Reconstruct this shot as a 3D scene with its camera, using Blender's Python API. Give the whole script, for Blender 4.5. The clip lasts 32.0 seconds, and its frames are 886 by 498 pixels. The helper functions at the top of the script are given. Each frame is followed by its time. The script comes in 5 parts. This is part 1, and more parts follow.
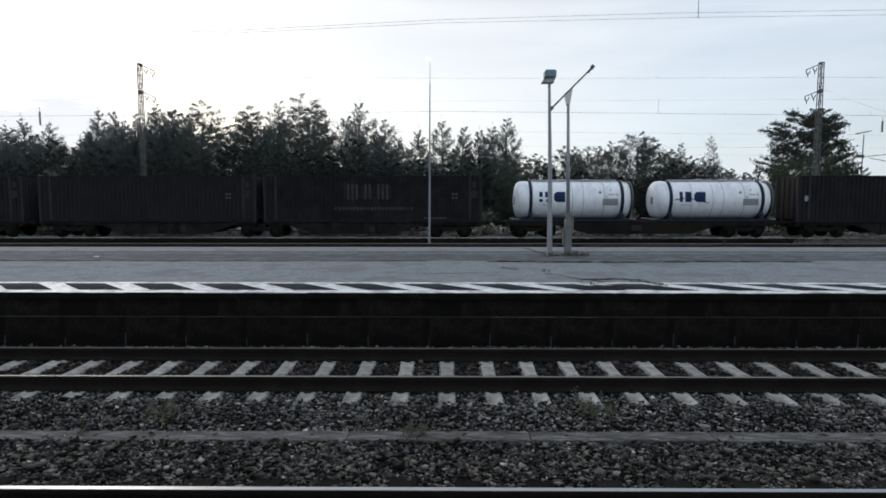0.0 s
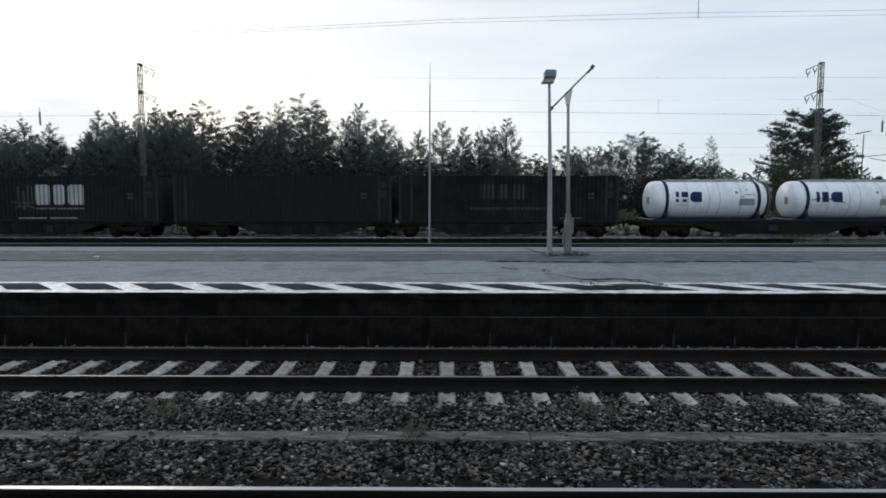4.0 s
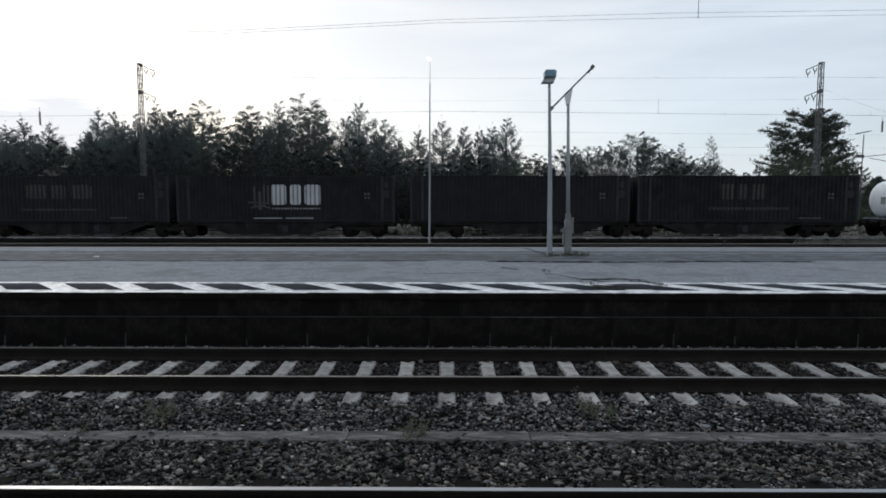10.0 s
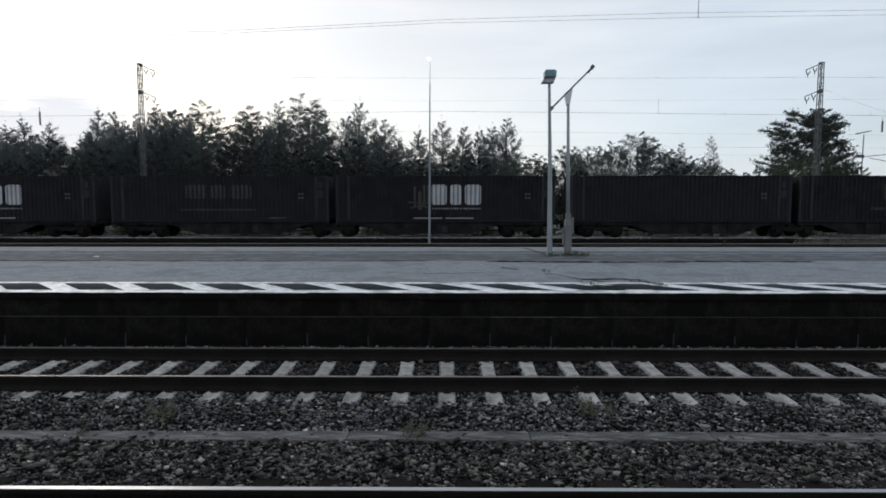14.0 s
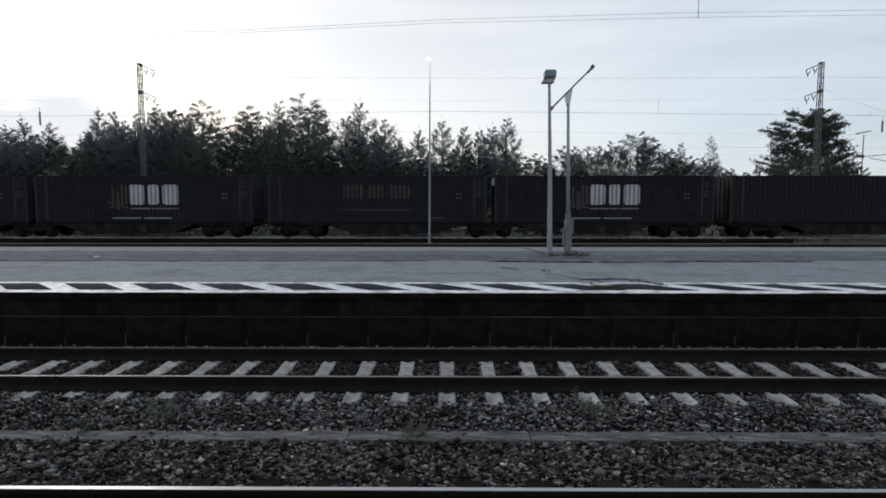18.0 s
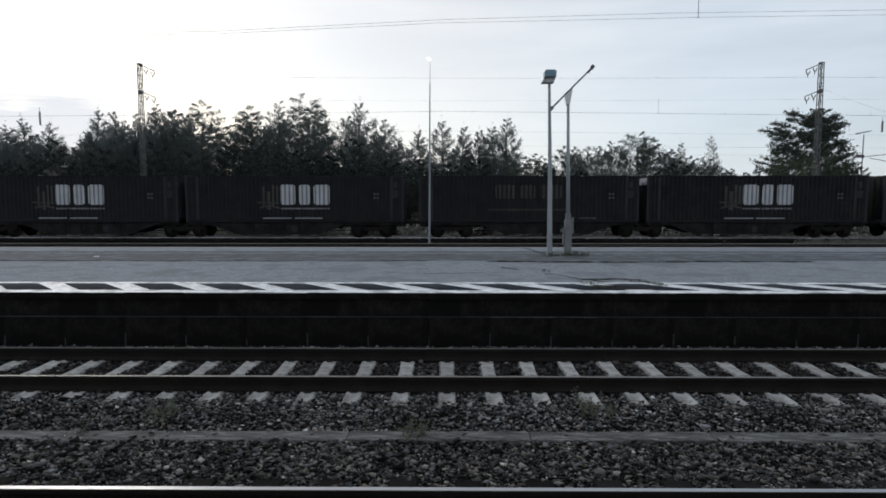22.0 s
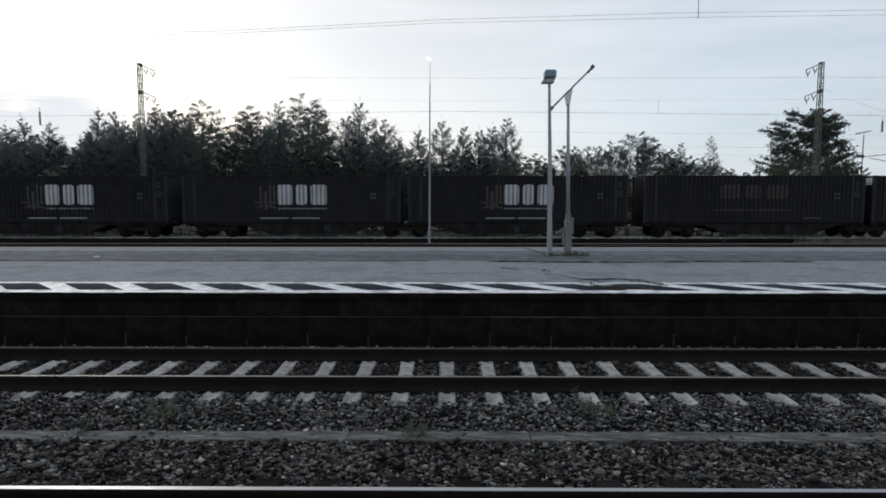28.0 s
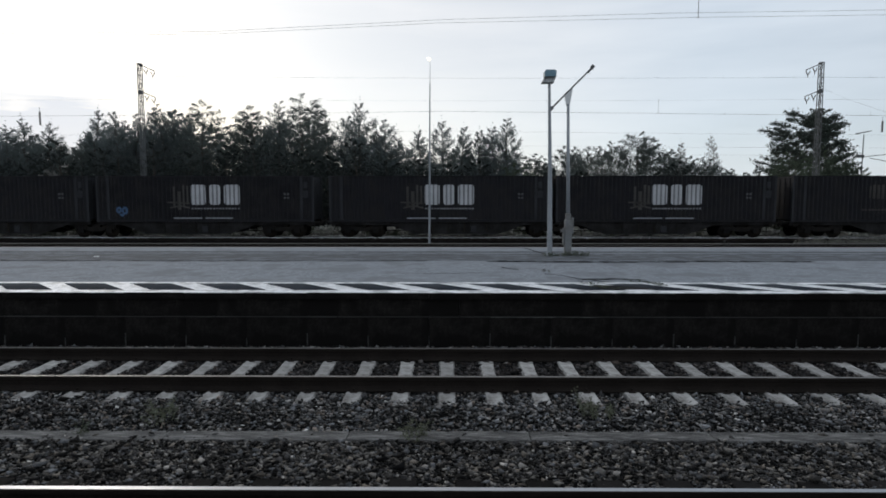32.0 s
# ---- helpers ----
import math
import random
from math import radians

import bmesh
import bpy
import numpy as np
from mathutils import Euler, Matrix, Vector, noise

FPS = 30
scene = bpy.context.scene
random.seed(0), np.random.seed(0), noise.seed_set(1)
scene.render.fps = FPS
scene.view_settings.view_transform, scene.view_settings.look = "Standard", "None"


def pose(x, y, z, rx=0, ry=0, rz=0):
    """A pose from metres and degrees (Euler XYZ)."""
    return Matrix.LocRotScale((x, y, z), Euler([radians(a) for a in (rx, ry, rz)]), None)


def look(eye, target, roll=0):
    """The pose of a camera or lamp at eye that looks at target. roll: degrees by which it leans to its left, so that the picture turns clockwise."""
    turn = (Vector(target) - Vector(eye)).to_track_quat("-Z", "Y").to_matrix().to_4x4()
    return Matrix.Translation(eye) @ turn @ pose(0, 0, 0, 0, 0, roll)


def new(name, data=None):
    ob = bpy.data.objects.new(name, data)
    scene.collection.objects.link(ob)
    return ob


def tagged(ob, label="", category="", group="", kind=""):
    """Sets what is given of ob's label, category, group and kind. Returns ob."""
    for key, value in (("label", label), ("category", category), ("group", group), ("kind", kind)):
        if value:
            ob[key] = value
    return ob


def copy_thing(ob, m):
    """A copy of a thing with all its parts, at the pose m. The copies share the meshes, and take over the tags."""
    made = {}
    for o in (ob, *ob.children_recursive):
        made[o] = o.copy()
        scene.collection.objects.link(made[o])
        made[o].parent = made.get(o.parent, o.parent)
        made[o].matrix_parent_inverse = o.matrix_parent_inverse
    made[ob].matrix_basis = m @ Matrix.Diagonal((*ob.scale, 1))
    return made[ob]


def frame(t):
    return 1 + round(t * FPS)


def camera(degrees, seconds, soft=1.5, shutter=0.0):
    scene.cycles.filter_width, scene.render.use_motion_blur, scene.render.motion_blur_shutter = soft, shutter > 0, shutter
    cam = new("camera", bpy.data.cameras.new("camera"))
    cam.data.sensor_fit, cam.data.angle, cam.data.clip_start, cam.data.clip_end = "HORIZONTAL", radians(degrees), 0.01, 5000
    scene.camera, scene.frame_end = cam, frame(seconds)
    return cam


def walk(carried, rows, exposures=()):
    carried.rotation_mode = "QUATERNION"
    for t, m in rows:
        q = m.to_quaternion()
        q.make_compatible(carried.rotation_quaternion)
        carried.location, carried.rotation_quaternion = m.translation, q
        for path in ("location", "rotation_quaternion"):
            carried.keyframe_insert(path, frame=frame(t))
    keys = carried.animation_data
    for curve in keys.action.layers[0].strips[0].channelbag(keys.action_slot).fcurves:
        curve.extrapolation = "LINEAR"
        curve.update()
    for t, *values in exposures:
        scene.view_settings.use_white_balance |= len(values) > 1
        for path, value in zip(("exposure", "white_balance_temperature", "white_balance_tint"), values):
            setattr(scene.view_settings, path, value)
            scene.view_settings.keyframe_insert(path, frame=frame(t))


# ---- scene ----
# Rail top of the two near tracks is z = 0; the tracks run along x; the camera stands on the near platform.
cam = camera(72.5, 32.0, soft=1.75)
EYE = pose(0, 0, 2.37, 90 - 4.84, 0, 0.475)
walk(cam, [(0, EYE), (32, EYE)], exposures=[(0, 0.05), (16, -0.04), (32, -0.09)])

# ---- world, sun ----
SUN_AZ, SUN_EL = -32.0, 14.0     # degrees from +y towards +x, and above the horizon


SKY_GLOW = [(0.0, (0.855, 0.90, 0.955)), (0.5, (0.657, 0.727, 0.818)), (0.78, (0.79, 0.863, 0.94)), (0.95, (1.0, 1.0, 1.0))]   # cloud colour by nearness to the sun


def make_world():
    w = bpy.data.worlds.new("sky")
    scene.world = w
    w.use_nodes = True
    nt = w.node_tree
    nt.nodes.clear()
    out = nt.nodes.new("ShaderNodeOutputWorld")
    bg = nt.nodes.new("ShaderNodeBackground")
    sky = nt.nodes.new("ShaderNodeTexSky")
    sky.sky_type = "NISHITA"
    sky.sun_disc = False
    sky.sun_elevation = radians(SUN_EL)
    sky.sun_rotation = radians(SUN_AZ)
    # cloud is brightest round the sun and duller away from it
    sunward = nt.nodes.new("ShaderNodeVectorMath")
    sunward.operation = "DOT_PRODUCT"
    az, el = radians(SUN_AZ), radians(SUN_EL)
    sunward.inputs[1].default_value = (math.sin(az) * math.cos(el), math.cos(az) * math.cos(el), math.sin(el))
    glow = nt.nodes.new("ShaderNodeValToRGB")
    glow.color_ramp.interpolation = "EASE"
    while len(glow.color_ramp.elements) < 4:
        glow.color_ramp.elements.new(0.5)
    for e, (pos, c) in zip(glow.color_ramp.elements, SKY_GLOW):
        e.position, e.color = pos, (*c, 1)
    half = nt.nodes.new("ShaderNodeMath")
    half.operation = "MULTIPLY_ADD"
    half.inputs[1].default_value, half.inputs[2].default_value = 0.5, 0.5
    scale = nt.nodes.new("ShaderNodeVectorMath")
    scale.operation = "SCALE"
    scale.inputs["Scale"].default_value = 11.0
    sky.air_density, sky.dust_density, sky.ozone_density = 1.0, 1.2, 3.0
    co = nt.nodes.new("ShaderNodeTexCoord")
    mp = nt.nodes.new("ShaderNodeMapping")
    mp.inputs["Scale"].default_value = (1.0, 1.0, 7.0)
    nz = nt.nodes.new("ShaderNodeTexNoise")
    nz.inputs["Scale"].default_value = 2.2
    nz.inputs["Detail"].default_value = 5.0
    nz.inputs["Roughness"].default_value = 0.55
    ramp = nt.nodes.new("ShaderNodeValToRGB")
    ramp.color_ramp.elements[0].position, ramp.color_ramp.elements[0].color = 0.35, (0.64, 0.64, 0.64, 1)
    ramp.color_ramp.elements[1].position, ramp.color_ramp.elements[1].color = 0.75, (0.84, 0.84, 0.84, 1)
    mix = nt.nodes.new("ShaderNodeMix")
    mix.data_type = "RGBA"
    L = nt.links.new
    L(co.outputs["Generated"], sunward.inputs[0])
    L(sunward.outputs["Value"], half.inputs[0])
    L(half.outputs[0], glow.inputs["Fac"])
    L(glow.outputs["Color"], scale.inputs[0])
    L(scale.outputs["Vector"], mix.inputs["B"])    # thin high cloud
    L(co.outputs["Generated"], mp.inputs["Vector"])
    L(mp.outputs["Vector"], nz.inputs["Vector"])
    L(nz.outputs["Fac"], ramp.inputs["Fac"])
    L(ramp.outputs["Color"], mix.inputs["Factor"])
    L(sky.outputs["Color"], mix.inputs["A"])
    # a low bluish cloud bank towards the west, with a ragged upper edge
    sep = nt.nodes.new("ShaderNodeSeparateXYZ")
    L(co.outputs["Generated"], sep.inputs[0])
    nb = nt.nodes.new("ShaderNodeTexNoise")
    nb.inputs["Scale"].default_value, nb.inputs["Detail"].default_value = 9.0, 5.0
    L(mp.outputs["Vector"], nb.inputs["Vector"])
    top = nt.nodes.new("ShaderNodeMath")
    top.operation = "MULTIPLY_ADD"
    top.inputs[1].default_value, top.inputs[2].default_value = -0.07, 0.0
    L(nb.outputs["Fac"], top.inputs[0])
    hgt = nt.nodes.new("ShaderNodeMath")
    L(sep.outputs["Z"], hgt.inputs[0])
    L(top.outputs[0], hgt.inputs[1])
    up = nt.nodes.new("ShaderNodeMapRange")
    up.inputs["From Min"].default_value, up.inputs["From Max"].default_value = 0.125, 0.085
    L(hgt.outputs[0], up.inputs["Value"])
    side = nt.nodes.new("ShaderNodeMapRange")
    side.inputs["From Min"].default_value, side.inputs["From Max"].default_value = -0.36, -0.50
    L(sep.outputs["X"], side.inputs["Value"])
    both = nt.nodes.new("ShaderNodeMath")
    both.operation = "MULTIPLY"
    L(up.outputs["Result"], both.inputs[0])
    L(side.outputs["Result"], both.inputs[1])
    share = nt.nodes.new("ShaderNodeMath")
    share.operation = "MULTIPLY"
    share.inputs[1].default_value = 0.85
    L(both.outputs[0], share.inputs[0])
    bank = nt.nodes.new("ShaderNodeMix")
    bank.data_type = "RGBA"
    bank.inputs["B"].default_value = (7.2, 7.8, 8.8, 1)
    L(share.outputs[0], bank.inputs["Factor"])
    L(mix.outputs["Result"], bank.inputs["A"])
    L(bank.outputs["Result"], bg.inputs["Color"])
    bg.inputs["Strength"].default_value = 0.1
    L(bg.outputs["Background"], out.inputs["Surface"])
    sun = new("sun", bpy.data.lights.new("sun", "SUN"))
    sun.data.energy, sun.data.angle, sun.data.color = 0.5, radians(14), (1.0, 0.93, 0.85)
    a, e = radians(SUN_AZ), radians(SUN_EL)
    d = Vector((math.sin(a) * math.cos(e), math.cos(a) * math.cos(e), math.sin(e)))
    sun.matrix_world = look(d * 50, (0, 0, 0))


make_world()


# ---- materials ----
def mat(name, base, rough=0.7, metal=0.0, vary=0.25, scale=3.0, fine=40.0, bump=0.2, dirt=None, dirt_amount=0.0,
        dirt_scale=0.8, rand=0.0, island=0.0, stretch=(1, 1, 1), spec=0.5):
    """A surface with two scales of variation, optional dirt, optional change from piece to piece."""
    m = bpy.data.materials.new(name)
    m.use_nodes = True
    nt = m.node_tree
    b = nt.nodes["Principled BSDF"]
    N, L = nt.nodes.new, nt.links.new
    b.inputs["Roughness"].default_value, b.inputs["Metallic"].default_value = rough, metal
    b.inputs["Specular IOR Level"].default_value = spec
    co = N("ShaderNodeTexCoord")
    mp = N("ShaderNodeMapping")
    mp.inputs["Scale"].default_value = stretch
    L(co.outputs["Object"], mp.inputs["Vector"])
    big, small = N("ShaderNodeTexNoise"), N("ShaderNodeTexNoise")
    for n, s, d in ((big, scale, 4.0), (small, fine, 6.0)):
        n.inputs["Scale"].default_value, n.inputs["Detail"].default_value = s, d
        L(mp.outputs["Vector"], n.inputs["Vector"])
    add = N("ShaderNodeMath")
    add.operation = "ADD"
    L(big.outputs["Fac"], add.inputs[0])
    L(small.outputs["Fac"], add.inputs[1])
    last = add.outputs[0]
    if rand or island:
        src = N("ShaderNodeObjectInfo").outputs["Random"] if rand else N("ShaderNodeNewGeometry").outputs["Random Per Island"]
        k = N("ShaderNodeMath")
        k.operation = "MULTIPLY_ADD"
        k.inputs[1].default_value = 2 * (rand or island)
        L(src, k.inputs[0])
        L(last, k.inputs[2])
        off = N("ShaderNodeMath")
        off.operation = "SUBTRACT"
        off.inputs[1].default_value = rand or island
        L(k.outputs[0], off.inputs[0])
        last = off.outputs[0]
    rng = N("ShaderNodeMapRange")
    rng.inputs["From Min"].default_value, rng.inputs["From Max"].default_value = 0.5, 1.5
    rng.inputs["To Min"].default_value, rng.inputs["To Max"].default_value = 1 - 1.6 * vary, 1 + 1.6 * vary
    rng.clamp = False
    L(last, rng.inputs["Value"])
    lim = N("ShaderNodeMath")
    lim.operation = "MAXIMUM"
    lim.inputs[1].default_value = 0.08
    L(rng.outputs["Result"], lim.inputs[0])
    mul = N("ShaderNodeVectorMath")
    mul.operation = "SCALE"
    mul.inputs[0].default_value = base
    L(lim.outputs[0], mul.inputs["Scale"])
    col = mul.outputs["Vector"]
    if dirt:
        dn = N("ShaderNodeTexNoise")
        dn.inputs["Scale"].default_value, dn.inputs["Detail"].default_value, dn.inputs["Roughness"].default_value = dirt_scale, 8.0, 0.65
        L(mp.outputs["Vector"], dn.inputs["Vector"])
        dr = N("ShaderNodeValToRGB")
        c = 0.62 - 0.3 * dirt_amount
        dr.color_ramp.elements[0].position, dr.color_ramp.elements[0].color = c - 0.08, (0, 0, 0, 1)
        dr.color_ramp.elements[1].position, dr.color_ramp.elements[1].color = c + 0.12, (1, 1, 1, 1)
        L(dn.outputs["Fac"], dr.inputs["Fac"])
        dm = N("ShaderNodeMix")
        dm.data_type = "RGBA"
        dm.inputs["B"].default_value = (*dirt, 1)
        L(dr.outputs["Color"], dm.inputs["Factor"])
        L(col, dm.inputs["A"])
        col = dm.outputs["Result"]
    L(col, b.inputs["Base Color"])
    if bump:
        bp = N("ShaderNodeBump")
        bp.inputs["Strength"].default_value, bp.inputs["Distance"].default_value = bump, 0.02
        L(small.outputs["Fac"], bp.inputs["Height"])
        L(bp.outputs["Normal"], b.inputs["Normal"])
    return m


M_DARKSTONE = mat("soiled_ballast_stone", (0.040, 0.036, 0.034), 0.85, vary=0.6, scale=0.8, fine=60, bump=0.3, island=0.8, spec=0.2)
M_STONE = mat("ballast_stone", (0.089, 0.086, 0.083), 0.85, vary=0.78, scale=0.8, fine=60, bump=0.3, island=0.85, spec=0.2)


def many_coloured(m, tints):
    """Gives each stone its own tint."""
    nt = m.node_tree
    b = nt.nodes["Principled BSDF"]
    src = b.inputs["Base Color"].links[0].from_socket
    isl, rep, fr = nt.nodes.new("ShaderNodeNewGeometry"), nt.nodes.new("ShaderNodeMath"), nt.nodes.new("ShaderNodeMath")
    rep.operation, fr.operation = "MULTIPLY", "FRACT"
    rep.inputs[1].default_value = 17.3
    ramp, mul = nt.nodes.new("ShaderNodeValToRGB"), nt.nodes.new("ShaderNodeMix")
    mul.data_type, mul.blend_type = "RGBA", "MULTIPLY"
    mul.clamp_result = False
    mul.inputs["Factor"].default_value = 1.0
    ramp.color_ramp.interpolation = "CONSTANT"
    for k, (pos, c) in enumerate(tints):
        el = ramp.color_ramp.elements[k] if k < 2 else ramp.color_ramp.elements.new(pos)
        el.position, el.color = pos, (*c, 1)
    L = nt.links.new
    L(isl.outputs["Random Per Island"], rep.inputs[0])
    L(rep.outputs[0], fr.inputs[0])
    L(fr.outputs[0], ramp.inputs["Fac"])
    L(src, mul.inputs["A"])
    L(ramp.outputs["Color"], mul.inputs["B"])
    L(mul.outputs["Result"], b.inputs["Base Color"])


TINTS = [(0.0, (0.45, 0.46, 0.48)), (0.28, (1.0, 0.98, 0.96)), (0.52, (0.82, 0.88, 0.96)), (0.76, (1.12, 0.97, 0.86)), (0.87, (1.5, 1.5, 1.5)), (0.965, (2.4, 2.4, 2.4))]
M_BROWNSTONE = mat("brown_ballast_stone", (0.061, 0.058, 0.0545), 0.85, vary=0.85, scale=0.9, fine=60, bump=0.3, island=0.9, spec=0.15)
BROWN_TINTS = [(0.0, (0.42, 0.42, 0.44)), (0.28, (1.0, 0.98, 0.95)), (0.55, (0.80, 0.86, 0.95)), (0.74, (1.08, 0.99, 0.89)), (0.86, (1.6, 1.57, 1.52)), (0.965, (2.5, 2.45, 2.4))]
many_coloured(M_BROWNSTONE, BROWN_TINTS)
many_coloured(M_STONE, TINTS)
many_coloured(M_DARKSTONE, TINTS)
# near-black, so the gaps between loose stones look deep in shadow
M_GAPSHADE = mat("bed_gap_shade", (0.010, 0.010, 0.010), 0.95, vary=0.5, scale=1.2, fine=26, bump=1.0, spec=0.1)
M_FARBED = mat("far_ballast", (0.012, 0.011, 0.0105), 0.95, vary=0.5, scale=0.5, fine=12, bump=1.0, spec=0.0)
M_GROUND = mat("dry_grass_ground", (0.045, 0.046, 0.038), 0.95, vary=0.4, scale=0.12, fine=4, bump=0.6)
M_CONC = mat("sleeper_concrete", (0.37, 0.362, 0.345), 0.85, vary=0.22, scale=3, fine=50, bump=0.25, dirt=(0.12, 0.11, 0.10), dirt_amount=0.35, dirt_scale=5, rand=0.25)
M_TROUGH = mat("trough_concrete", (0.090, 0.088, 0.085), 0.9, vary=0.6, scale=6, fine=60, bump=0.7, dirt=(0.26, 0.255, 0.245), dirt_amount=0.18, dirt_scale=16, rand=0.12, stretch=(0.22, 1.2, 1), spec=0.15)
M_TROUGHPALE = mat("pale_kerb_concrete", (0.24, 0.24, 0.235), 0.9, vary=0.2, scale=1.5, fine=30, bump=0.3)
M_WOOD = mat("tarred_wood", (0.015, 0.014, 0.0135), 0.8, vary=0.4, scale=4, fine=60, bump=0.5, rand=0.3, spec=0.02)
M_RUST = mat("rail_rust", (0.018, 0.015, 0.013), 0.75, metal=0.0, vary=0.35, scale=2, fine=50, bump=0.3, spec=0.04)
M_DULL = mat("rail_dull_top", (0.19, 0.18, 0.17), 0.5, metal=0.8, vary=0.25, scale=1, fine=60, bump=0.1, stretch=(0.1, 1, 1))
M_STEEL = mat("rail_polished", (0.36, 0.37, 0.39), 0.38, metal=1.0, vary=0.1, scale=1, fine=80, bump=0.05, stretch=(0.05, 1, 1))
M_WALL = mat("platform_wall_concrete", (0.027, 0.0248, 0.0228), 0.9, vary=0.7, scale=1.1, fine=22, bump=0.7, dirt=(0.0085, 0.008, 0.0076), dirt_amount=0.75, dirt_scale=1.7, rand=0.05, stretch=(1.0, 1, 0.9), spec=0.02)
M_ASPH = mat("platform_asphalt", (0.243, 0.266, 0.293), 0.9, vary=0.5, scale=1.3, fine=20, bump=0.6, dirt=(0.150, 0.162, 0.178), dirt_amount=0.5, dirt_scale=1.3, stretch=(0.8, 0.8, 1), spec=0.25)
M_OLDASPH = mat("old_dark_asphalt", (0.140, 0.152, 0.170), 0.9, vary=0.45, scale=0.8, fine=20, bump=0.4, dirt=(0.075, 0.08, 0.087), dirt_amount=0.65, dirt_scale=3.0, stretch=(0.7, 1.0, 1), spec=0.15)
M_MORTAR = mat("pale_joint", (0.10, 0.10, 0.095), 0.9, vary=0.5, scale=3, fine=20, bump=0.2, dirt=(0.012, 0.012, 0.012), dirt_amount=0.6, dirt_scale=4)
M_SEAM = mat("tar_seam", (0.022, 0.022, 0.023), 0.9, vary=0.4, scale=2, fine=30, bump=0.4, spec=0.03)
M_HATCH = mat("dark_edge_asphalt", (0.018, 0.0235, 0.031), 0.9, vary=0.5, scale=1.5, fine=14, bump=0.4, dirt=(0.034, 0.036, 0.040), dirt_amount=0.25, dirt_scale=1.3, spec=0.08)


def soiled_towards_edge(m, clean, y0, y1):
    """Grime thins out away from the platform edge, with a ragged border."""
    nt = m.node_tree
    b = nt.nodes["Principled BSDF"]
    src = b.inputs["Base Color"].links[0].from_socket
    co, sep, nz = nt.nodes.new("ShaderNodeTexCoord"), nt.nodes.new("ShaderNodeSeparateXYZ"), nt.nodes.new("ShaderNodeTexNoise")
    nz.inputs["Scale"].default_value, nz.inputs["Detail"].default_value = 1.7, 6.0
    add, rng, mx = nt.nodes.new("ShaderNodeMath"), nt.nodes.new("ShaderNodeMapRange"), nt.nodes.new("ShaderNodeMix")
    add.operation = "MULTIPLY_ADD"
    add.inputs[1].default_value = 0.9
    rng.inputs["From Min"].default_value, rng.inputs["From Max"].default_value = y0 + 0.45, y1 + 0.45
    mx.data_type = "RGBA"
    mx.inputs["B"].default_value = (*clean, 1)
    L = nt.links.new
    L(co.outputs["Object"], sep.inputs[0])
    L(co.outputs["Object"], nz.inputs["Vector"])
    L(nz.outputs["Fac"], add.inputs[0])
    L(sep.outputs["Y"], add.inputs[2])
    L(add.outputs[0], rng.inputs["Value"])
    L(rng.outputs["Result"], mx.inputs["Factor"])
    L(src, mx.inputs["A"])
    L(mx.outputs["Result"], b.inputs["Base Color"])


M_FIELD = mat("soiled_marking_field", (0.017, 0.022, 0.029), 0.9, vary=0.5, scale=1.5, fine=14, bump=0.4, dirt=(0.030, 0.033, 0.038), dirt_amount=0.3, dirt_scale=1.6, spec=0.02)
soiled_towards_edge(M_FIELD, (0.085, 0.095, 0.108), 10.95, 12.0)
M_PAINT = mat("white_edge_paint", (0.78, 0.79, 0.80), 0.6, vary=0.14, scale=3, fine=40, bump=0.15, dirt=(0.20, 0.205, 0.21), dirt_amount=0.32, dirt_scale=3.2)
M_GALV = mat("galvanised_steel", (0.255, 0.275, 0.295), 0.6, metal=0.15, vary=0.2, scale=3, fine=30, bump=0.1)
M_POST = mat("weathered_post_paint", (0.165, 0.175, 0.18), 0.7, vary=0.25, scale=3, fine=30, bump=0.15, dirt=(0.11, 0.11, 0.105), dirt_amount=0.4, dirt_scale=3)
M_MAST = mat("mast_steel", (0.105, 0.110, 0.112), 0.7, metal=0.3, vary=0.25, scale=2, fine=20, bump=0.1)
# pale plate colour, also used for painted rail glints and lamp glare
M_PALEPLATE = mat("pale_plate_and_glare", (0.60, 0.61, 0.61), 0.55, vary=0.15, scale=4, fine=30, bump=0.05)
M_WIRE = mat("wire", (0.13, 0.135, 0.14), 0.6, metal=0.4, vary=0.1, bump=0)
M_LIT = mat("lit_lamp_glass", (0.9, 0.88, 0.8), 0.3, vary=0.05, bump=0)
M_LIT.node_tree.nodes["Principled BSDF"].inputs["Emission Color"].default_value = (1.0, 0.93, 0.74, 1)
M_LIT.node_tree.nodes["Principled BSDF"].inputs["Emission Strength"].default_value = 1.3
M_PORC = mat("insulator", (0.06, 0.05, 0.045), 0.3, vary=0.1, bump=0)
M_LAMP = mat("lamp_housing", (0.125, 0.225, 0.285), 0.5, vary=0.15, scale=4, fine=30, bump=0.05)
M_GLASS = mat("lamp_glass", (0.55, 0.56, 0.56), 0.15, vary=0.05, bump=0)
M_BOX = mat("container_paint", (0.0118, 0.0120, 0.0145), 0.6, vary=0.25, scale=0.7, fine=18, bump=0.1, dirt=(0.0185, 0.0178, 0.0185), dirt_amount=0.35, dirt_scale=1.1, rand=0.3, spec=0.12)
M_BOXGREY = mat("container_fittings", (0.025, 0.0265, 0.030), 0.6, vary=0.3, scale=2, fine=20, bump=0.1, spec=0.15)
M_LOGO = mat("white_logo_paint", (0.42, 0.43, 0.45), 0.6, vary=0.12, scale=2, fine=20, bump=0.05)
# dimmer white: paints shade into the logo grooves, and serves the caption bars
M_LOGODIM = mat("dim_white_logo_paint", (0.17, 0.175, 0.185), 0.6, vary=0.25, scale=2, fine=20, bump=0.05)
